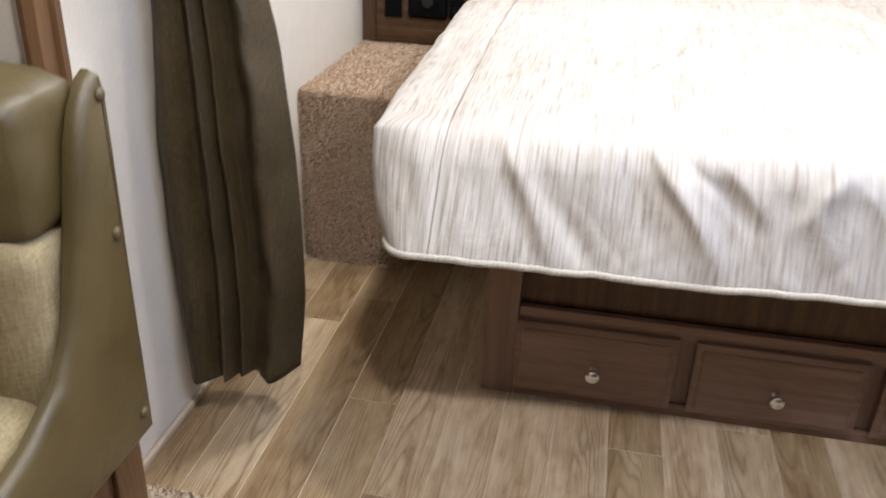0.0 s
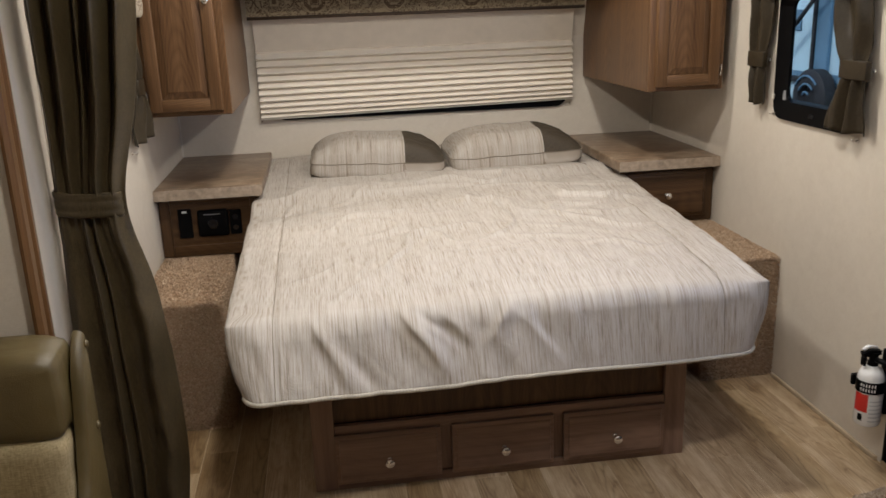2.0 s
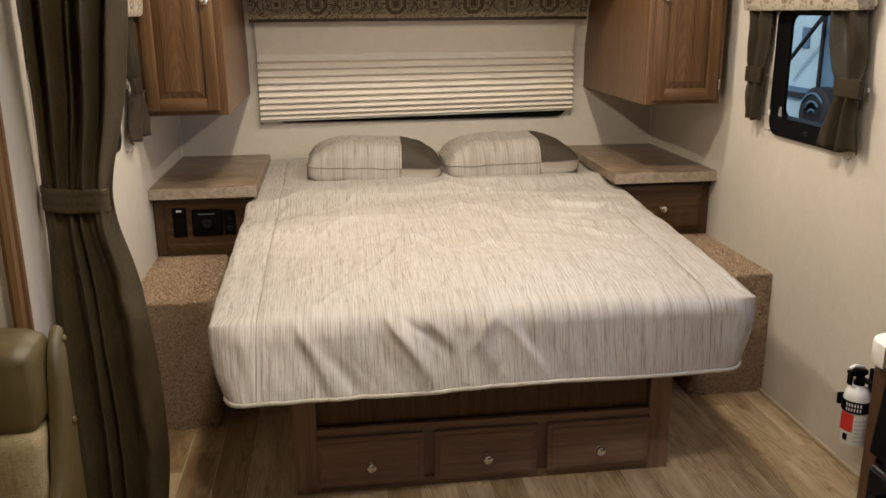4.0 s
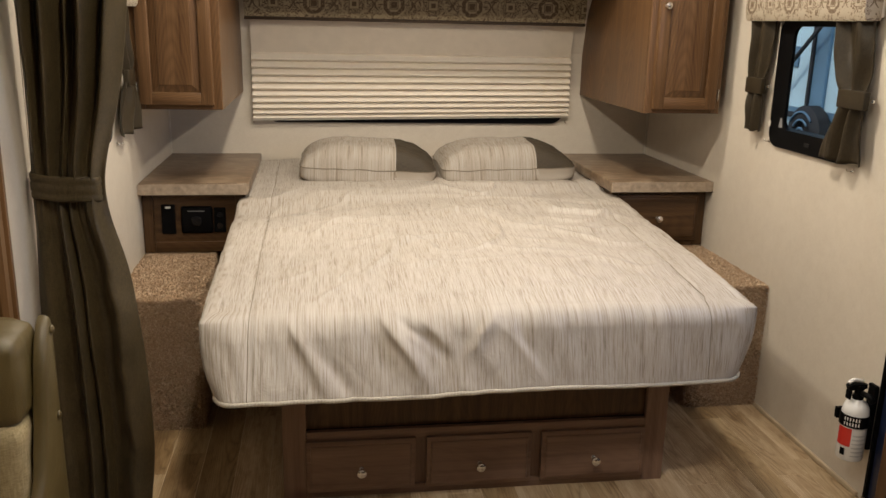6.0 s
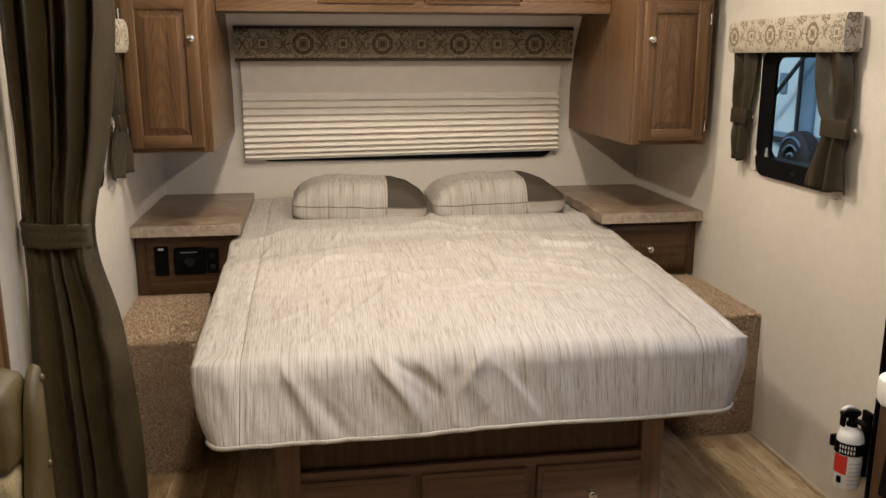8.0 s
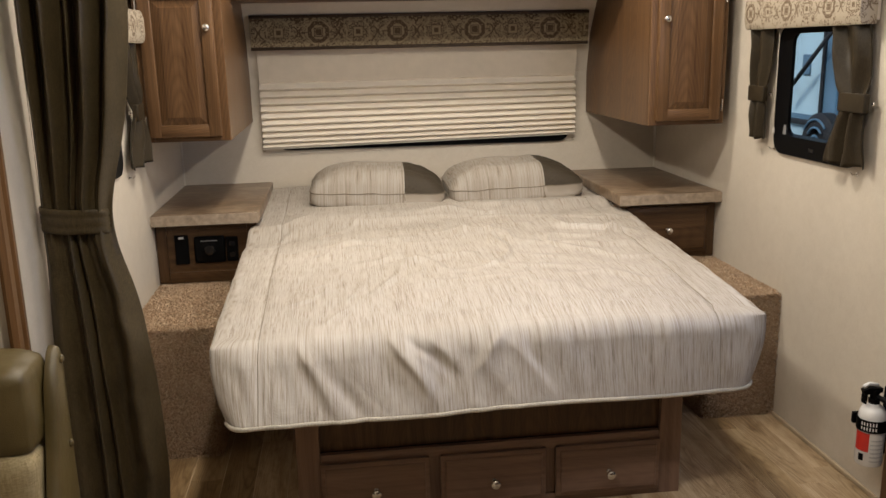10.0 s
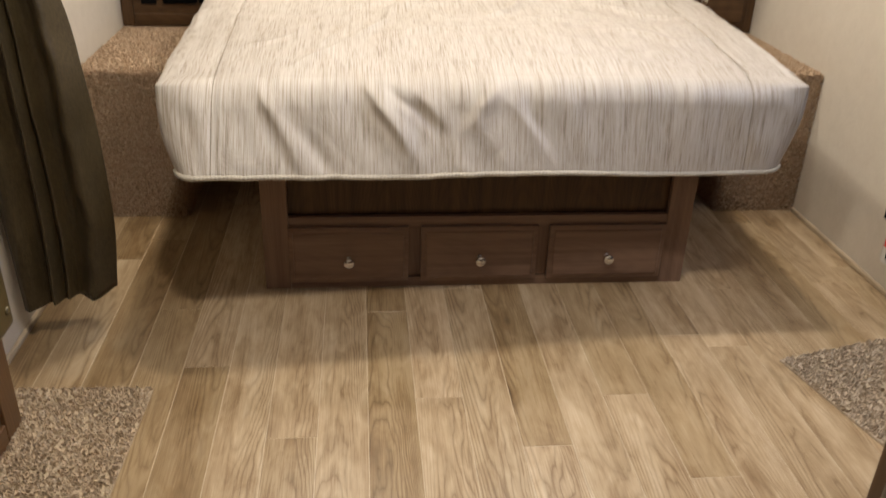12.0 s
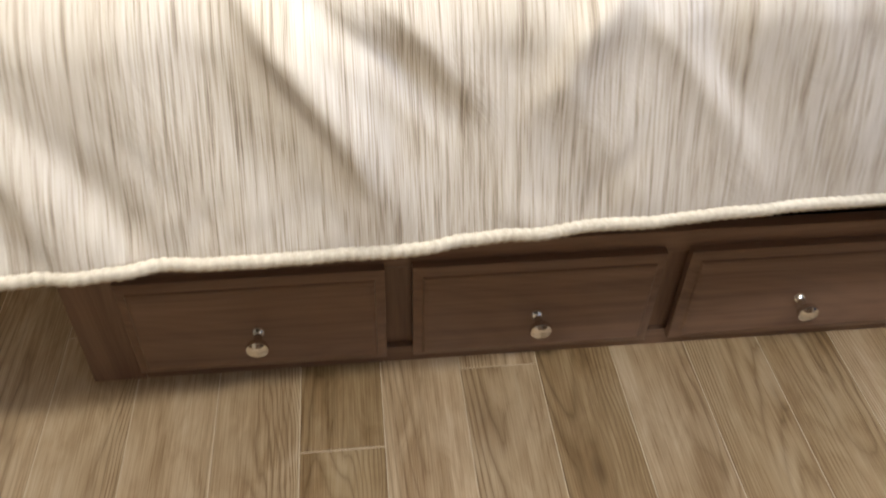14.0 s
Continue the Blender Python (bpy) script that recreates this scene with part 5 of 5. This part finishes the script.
part("carry_handle", bm, M["black"], va)
part("safety_seal", tube([(EX - 0.036, EY, EZ + 0.245), (EX - 0.016, EY + 0.006, EZ + 0.251), (EX + 0.010, EY, EZ + 0.247)], 0.006, 8), M["white"], va, "white plastic seal", smooth=True)
part("hose_nozzle", tube([(EX, EY - 0.012, EZ + 0.215), (EX + 0.012, EY - 0.035, EZ + 0.212), (EX + 0.016, EY - 0.050, EZ + 0.200)], 0.009, 10), M["black"], ext, smooth=True)


def patch(a0, a1, z0, z1, r, bm=None):
    own = bmesh.new()
    n = 12
    lo, hi = [], []
    for i in range(n + 1):
        a = radians(a0 + (a1 - a0) * i / n)
        lo.append((EX + r * math.cos(a), EY + r * math.sin(a), EZ + z0))
        hi.append((EX + r * math.cos(a), EY + r * math.sin(a), EZ + z1))
    lo, hi = [own.verts.new(p) for p in lo], [own.verts.new(p) for p in hi]
    for i in range(n):
        own.faces.new((lo[i], lo[i + 1], hi[i + 1], hi[i]))
    return join(bm, own)


part("label_red", patch(165, 232, 0.050, 0.108, 0.0391), M["red"], ext, "red label")
part("label_print", patch(192, 214, 0.020, 0.042, 0.0391), M["black"], ext, "small dark printed square")
bm = None
for k in range(6):
    bm = patch(238, 300, 0.020 + 0.013 * k, 0.024 + 0.013 * k, 0.0391, bm)
part("label_lines", bm, M["pale_print"], ext)
st = part("strap", ring_frame([(EX + 0.0415 * math.cos(radians(i * 10)), EY + 0.0415 * math.sin(radians(i * 10))) for i in range(36)],
          [(EX + 0.0388 * math.cos(radians(i * 10)), EY + 0.0388 * math.sin(radians(i * 10))) for i in range(36)], 0, 1, 1), M["black"], ext, "black slotted plastic strap", smooth=30)
for v in st.data.vertices:
    x, w, y = v.co.x + EX, v.co.y + EY, v.co.z + EZ
    v.co = (x - EX, y - EY, 0.112 + 0.036 * w)
for k in range(6):
    a = 196 + 11 * k
    part("slot", patch(a, a + 5, 0.118, 0.128, 0.0418), M["white"], st)
    part("slot", patch(a, a + 5, 0.133, 0.143, 0.0418), M["white"], st)
part("bracket", box(EX + 0.041, XW - 0.001, EY - 0.018, EY + 0.018, EZ + 0.03, EZ + 0.235, 0.003), M["black"], ext, "black wall bracket")
part("buckle", box(EX - 0.034, EX + 0.030, EY + 0.036, EY + 0.050, EZ + 0.1125, EZ + 0.1475, 0.003), M["black"], ext)


# ---- entry door ----
door = thing("door_1", (XW, -0.58, 0.02), "dark navy entry door, shut, with black seal, stickers and an added glazed top", "door", kind="structure")
DA, DB, PX0, PX1 = DOOR[0] + 0.012, DOOR[1] - 0.012, XW + 0.006, XW + 0.035
part("door_panel", box(PX0, PX1, DA, DB, DOOR[2], 1.18, 0.002), M["navy"], door)
# upper half is out of view; its glazing is added to admit the daylight lamp
part("door_stile", box(PX0, PX1, DA, DA + 0.12, 1.1805, DOOR[3] - 0.01, 0.002), M["navy"], door)
part("door_stile", box(PX0, PX1, DB - 0.12, DB, 1.1805, DOOR[3] - 0.01, 0.002), M["navy"], door)
part("top_rail", box(PX0, PX1, DA + 0.1205, DB - 0.1205, 1.76, DOOR[3] - 0.01, 0.002), M["navy"], door)
pd = part("pane", box(XW + 0.018, XW + 0.022, DA + 0.118, DB - 0.118, 1.178, 1.762), M["glass"], door, "clear door glass, added out of view")
pd.visible_shadow = False
part("door_seal", box(XW - 0.004, XW + 0.02, DOOR[1] - 0.0115, DOOR[1] - 0.0005, DOOR[2], DOOR[3], 0.001), M["black"], door)
part("door_seal", box(XW - 0.004, XW + 0.02, DOOR[0] + 0.0005, DOOR[0] + 0.0115, DOOR[2], DOOR[3], 0.001), M["black"], door)
part("sill", box(XW - 0.006, XW + 0.04, DOOR[0], DOOR[1], 0.002, DOOR[2] - 0.001), M["nickel"], door)
part("sticker", box(XW + 0.004, XW + 0.0055, -0.236, -0.206, 0.535, 0.645), M["yellow"], door, "yellow sticker")
part("sticker", box(XW + 0.004, XW + 0.0055, -0.236, -0.206, 0.48, 0.523), M["white"], door, "white sticker")
part("latch", box(XW - 0.012, XW + 0.0055, -0.262, -0.214, 0.70, 0.78, 0.004), M["black"], door)


# ---- kitchen corner ----
kc = thing("kitchen_cabinet", (0.78, -2.0, 0), "dark brown kitchen cabinet with a white worktop over it", "cabinet")
part("end_panel", box(0.437, XW - 0.004, -1.168, -1.150, 0, 0.872, 0.002), M["dark_shaded_z"], kc)
part("stile", box(0.424, 0.4365, -1.185, -1.150, 0, 0.872, 0.003), M["dark_shaded_z"], kc)
part("body", box(0.425, XW - 0.004, -2.70, -1.80, 0.0, 0.872), M["dark_shaded_z"], kc)
for a, b in ((-2.69, -2.26), (-2.24, -1.81)):
    d = part("door", box(0.410, 0.4245, a, b, 0.10, 0.85, 0.004), M["dark_shaded_z"], kc)
    part("knob", lathe(KNOB, (0.410, (a + b) / 2, 0.75), 16, turn=pose(0, 0, 0, 0, -90)), M["nickel"], d, smooth=40)
prof = [(0.408, -1.80), (0.408, -1.175)]
for i in range(7):
    a = radians(180 - 15 * i)
    prof.append((0.453 + 0.045 * math.cos(a), -1.175 + 0.045 * math.sin(a)))
prof += [(XW - 0.004, -1.130), (XW - 0.004, -1.192), (0.440, -1.192), (0.440, -1.80)]
prof2 = prof[1:-2] + [(0.408, -1.192)]
bm = prism(prof2, 0.873, 0.913, 2, bevel=0.006)
single("countertop", bm, M["counter"], "white solid-surface worktop with rounded corner beside the range", "countertop", smooth=30)
single("countertop", box(0.395, XW - 0.004, -2.72, -1.795, 0.873, 0.913, 0.005), M["counter"], "white solid-surface worktop on the far side of the range", "countertop", smooth=30)
rg = thing("kitchen_range", (0.78, -1.5, 0), "black enamel kitchen range with oven", "range")
part("body", box(0.430, XW - 0.004, -1.794, -1.196, 0, 0.905, 0.004), M["black_gloss"], rg)
ov = part("oven_door", box(0.398, 0.429, -1.785, -1.203, 0.30, 0.72, 0.008, 3), M["black_gloss"], rg, smooth=30)
part("handle", tube([(0.398, -1.74, 0.685), (0.370, -1.73, 0.69), (0.370, -1.26, 0.69), (0.398, -1.25, 0.685)], 0.009, 10), M["black"], ov, smooth=True)
cp = part("control_panel", prism([(0.398, 0.74), (0.429, 0.74), (0.429, 0.895), (0.412, 0.895)], -1.785, -1.203, 1), M["black"], rg)
for k in range(4):
    part("burner_knob", lathe([(0.017, 0), (0.016, 0.012), (0.012, 0.020)], (0.404, -1.27 - 0.12 * k, 0.815), 18, turn=pose(0, 0, 0, 0, -84)), M["black"], cp, smooth=40)
part("cooktop", box(0.405, XW - 0.01, -1.792, -1.198, 0.9055, 0.925, 0.006, 3), M["black_gloss"], rg, smooth=30)


# ---- dinette bench ----
bench = thing("dinette_bench", (-1.40, -0.82, 0), "olive leather and tan tweed dinette bench on an oak base", "bench")
part("base", box(-1.83, -1.050, -1.10, -0.556, 0.0, 0.262, 0.003), M["wood_z"], bench, "brown oak base")
part("toe_board", box(-1.83, -1.040, -1.106, -1.1005, 0.0, 0.262, 0.001), M["wood_x"], bench)
part("base_stile", box(-1.0495, -1.040, -0.625, -0.556, 0.0, 0.262, 0.002), M["wood_z"], bench)
part("base_stile", box(-1.0495, -1.040, -1.10, -1.03, 0.0, 0.262, 0.002), M["wood_z"], bench)
part("base_rail", box(-1.0495, -1.0405, -1.0295, -0.6255, 0.0, 0.055, 0.002), M["wood_y"], bench)
part("base_rail", box(-1.0495, -1.0405, -1.0295, -0.6255, 0.215, 0.262, 0.002), M["wood_y"], bench)


def cushion(x0, x1, y0, y1, z0, z1, r, puff, bm=None):
    own = bmesh.new()
    n = 18
    bmesh.ops.create_cube(own, size=2.0)
    bmesh.ops.subdivide_edges(own, edges=own.edges[:], cuts=n, use_grid_fill=True)
    hx, hy, hz = (x1 - x0) / 2, (y1 - y0) / 2, (z1 - z0) / 2
    for v in own.verts:
        p = Vector((v.co.x * hx, v.co.y * hy, v.co.z * hz))
        q = Vector((max(-hx + r, min(hx - r, p.x)), max(-hy + r, min(hy - r, p.y)), max(-hz + r, min(hz - r, p.z))))
        d = p - q
        if d.length > 1e-6:
            p = q + d.normalized() * r
        u = (1 - (p.x / hx) ** 2) * (1 - (p.z / hz) ** 2)
        w = (1 - (p.x / hx) ** 2) * (1 - (p.y / hy) ** 2)
        p.y += math.copysign(puff * max(0, u), v.co.y) if abs(v.co.y) > 0.99 else 0
        p.z += math.copysign(puff * max(0, w), v.co.z) if abs(v.co.z) > 0.99 else 0
        p += Vector((0.003 * wobble(p.y * 14, p.z * 14, 2), 0.006 * wobble(p.x * 9, p.z * 9, 3), 0.006 * wobble(p.x * 8, p.y * 9, 6)))
        v.co = p + Vector(((x0 + x1) / 2, (y0 + y1) / 2, (z0 + z1) / 2))
    return join(bm, own)


part("back_board", box(-1.82, -1.052, -0.598, -0.560, 0.262, 0.70, 0.004), M["leather"], bench)
part("seat", cushion(-1.83, -1.032, -1.12, -0.72, 0.264, 0.420, 0.035, 0.012), M["tweed"], bench, "tan tweed seat cushion", smooth=True)
part("back_cushion", cushion(-1.82, -1.032, -0.735, -0.600, 0.375, 0.632, 0.035, 0.012), M["tweed"], bench, "tan tweed back cushion", smooth=True)
part("back_roll", cushion(-1.82, -1.029, -0.725, -0.572, 0.618, 0.798, 0.030, 0.012), M["leather"], bench, "olive leather top roll", smooth=True)


def arm_mesh():
    # outline in (y, z): tall at the back, sweeping down to the seat front
    out = [(-0.566, 0.255), (-0.562, 0.50), (-0.560, 0.70), (-0.560, 0.770), (-0.566, 0.792), (-0.578, 0.799), (-0.594, 0.791), (-0.618, 0.762), (-0.636, 0.725), (-0.652, 0.670), (-0.674, 0.590),
           (-0.700, 0.510), (-0.742, 0.450), (-0.810, 0.410), (-0.900, 0.382), (-1.000, 0.362), (-1.080, 0.345), (-1.115, 0.320), (-1.120, 0.285), (-1.100, 0.255)]
    bm = bmesh.new()
    rows = []
    for x, ins in ((-1.027, 0.003), (-1.025, 0.0), (-1.016, 0.0), (-1.009, 0.003), (-1.005, 0.008), (-1.003, 0.016)):
        row = []
        for i, (y, z) in enumerate(out):
            a, b = Vector(out[i - 1]), Vector(out[(i + 1) % len(out)])
            nrm = Vector((-(b - a).y, (b - a).x)).normalized()
            row.append(bm.verts.new((x, y + nrm.x * ins, z + nrm.y * ins)))
        rows.append(row)
    for a, b in zip(rows, rows[1:]):
        for i in range(len(out)):
            bm.faces.new((a[i], a[(i + 1) % len(out)], b[(i + 1) % len(out)], b[i]))
    bm.faces.new(rows[0][::-1])
    bm.faces.new(rows[-1])
    return bm


arm = part("side_panel", arm_mesh(), M["leather"], bench, "olive leather side panel with covered buttons", smooth=50)
for y, z in ((-0.582, 0.770), (-0.590, 0.587), (-0.590, 0.300)):
    part("button", lathe([(0.009, 0), (0.009, 0.003), (0.006, 0.006), (0.002, 0.007)], (-1.004, y, z), 14, turn=pose(0, 0, 0, 0, 90)), M["leather"], arm, smooth=True)


# ---- rugs ----
def rug(corner, ang, w, ln, mat, base, label, seed):
    """Corner, direction of the far edge, width along it, length towards -y."""
    t = thing("rug", (corner[0], corner[1], 0.0035), label, "rug", "floor rugs")
    e1 = Vector((math.cos(radians(ang)), math.sin(radians(ang)), 0))
    e2 = Vector((e1.y, -e1.x, 0))
    c = Vector((corner[0], corner[1], 0))
    pts = [c, c + e1 * w, c + e1 * w + e2 * ln, c + e2 * ln]
    part("backing", prism([(p.x, p.y) for p in pts], 0.0035, 0.0085, 2), base, t)
    pile("shag_surface", [((c.x, c.y, 0.008), tuple(e1 * w), tuple(e2 * ln), (0, 0, 1))], 52000, 0.0075, mat, t, "cut shag pile", seed)


rug((-1.138, -0.440), -2, 0.345, 0.72, M["rug_tan"], M["rug_tan_base"], "tan shag rug on the floor beside the bench", 21)
rug((0.695, -0.408), 14, 0.42, 0.62, M["rug_grey"], M["rug_grey_base"], "pale grey-tan shag mat by the entry door", 22)


# ---- outside the small windows ----
tr = thing("parked_trailer", (4.2, 2.4, -0.6), "pale trailer parked alongside, seen through the small window", "trailer")
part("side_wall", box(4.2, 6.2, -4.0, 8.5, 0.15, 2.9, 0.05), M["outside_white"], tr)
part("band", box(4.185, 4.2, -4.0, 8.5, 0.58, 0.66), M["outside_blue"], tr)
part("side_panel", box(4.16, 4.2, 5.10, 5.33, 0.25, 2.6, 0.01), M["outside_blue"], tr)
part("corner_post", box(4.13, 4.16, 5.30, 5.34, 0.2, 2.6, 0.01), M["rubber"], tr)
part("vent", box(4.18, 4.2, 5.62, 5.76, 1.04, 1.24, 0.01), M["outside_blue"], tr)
part("bumper", box(4.14, 4.2, 5.45, 6.1, 0.56, 0.61, 0.01), M["rubber"], tr)
for y in (0.6, 1.5):
    wh = part("wheel", lathe([(0.20, 0), (0.36, 0.01), (0.38, 0.05), (0.38, 0.2), (0.2, 0.22)], (4.12, y, -0.22), 32, turn=pose(0, 0, 0, 0, 90)), M["rubber"], tr, smooth=40)
    part("rim", lathe([(0.19, 0), (0.21, 0.03), (0.10, 0.05)], (4.13, y, -0.22), 28, turn=pose(0, 0, 0, 0, -90)), M["nickel"], wh, smooth=40)
sp = part("spare_wheel", lathe([(0.12, 0.06), (0.15, 0.0), (0.23, 0.0), (0.27, 0.03), (0.27, 0.14), (0.2, 0.16)], (4.02, 5.16, 0.44), 32, turn=pose(0, 0, 0, 0, 90)), M["rubber"], tr, smooth=40)
for rr in (0.06, 0.135, 0.21):
    part("rim", tube([(4.012, 5.16 + rr * math.cos(radians(a)), 0.44 + rr * math.sin(radians(a))) for a in range(30, 150, 10)], 0.011, 6), M["outside_blue"], sp, smooth=True)
part("strut", tube([(4.05, 5.05, 1.46), (4.05, 5.82, 0.84)], 0.020, 8), M["rubber"], tr, smooth=True)
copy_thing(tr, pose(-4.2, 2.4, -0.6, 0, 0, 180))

# ---- ceiling lights ----
for lx, ly, watts in LAMPS:
    t = thing("ceiling_light", (lx, ly, CEIL - 0.022), "round flush ceiling light with warm diffuser", "ceiling light", "ceiling lights")
    part("rim", ring_frame([(lx + 0.075 * math.cos(radians(10 * i)), ly + 0.075 * math.sin(radians(10 * i))) for i in range(36)],
         [(lx + 0.060 * math.cos(radians(10 * i)), ly + 0.060 * math.sin(radians(10 * i))) for i in range(36)], 0, 1, 1), M["white"], t)
    r = t.children[0]
    for v in r.data.vertices:
        x, w, y = v.co.x, v.co.y + ly, v.co.z + CEIL - 0.022
        v.co = (x, y - ly, 0.020 * w)
    part("diffuser", lathe([(0.0598, 0), (0.0598, 0.006)], (lx, ly, CEIL - 0.008), 36), M["diffuser"], t)

# ---- floor ----
floor = single("floor", box(-1.9, XW, YR, YB, -0.05, 0.0023), M["subfloor"], "oak-look plank floor in tan and brown", "floor", kind="structure")
PW, PL, X0 = 0.107, 0.93, -0.529
JOINT = {0: -0.632, 2: -0.135, 3: -0.51, 5: -0.687, 7: -0.52, 9: -0.28, -2: -0.365, -5: 0.185, 1: 0.10, 4: -0.02, 6: 0.05, 8: -0.80, -1: -0.85, -3: -0.10, -4: -0.62}
meshes = {}
rng = random.Random(7)
for k in range(-6, 16):
    x0, x1 = X0 + PW * k, X0 + PW * (k + 1)
    x0, x1 = max(x0, -XW + 0.001), min(x1, XW - 0.001)
    if x1 - x0 < 0.01:
        continue
    j = JOINT.get(k, rng.uniform(-0.9, 0.0))
    n0 = math.floor((YR - j) / PL)
    for i in range(n0, n0 + 8):
        y0, y1 = max(j + i * PL, YR + 0.01), min(j + (i + 1) * PL, YB - 0.004)
        if y1 - y0 < 0.02:
            continue
        key = (round(x1 - x0, 3), round(y1 - y0, 3))
        if key not in meshes:
            w, l = key[0] / 2 - 0.0008, key[1] / 2 - 0.0008
            meshes[key] = finish(box(-w, w, -l, l, 0.0, 0.003, 0.0006, 1), "plank", M["plank"])
        ob = new("plank", meshes[key])
        ob.parent = floor
        ob.matrix_parent_inverse = floor.matrix_basis.inverted()
        ob.location = ((x0 + x1) / 2, (y0 + y1) / 2, 0.0)
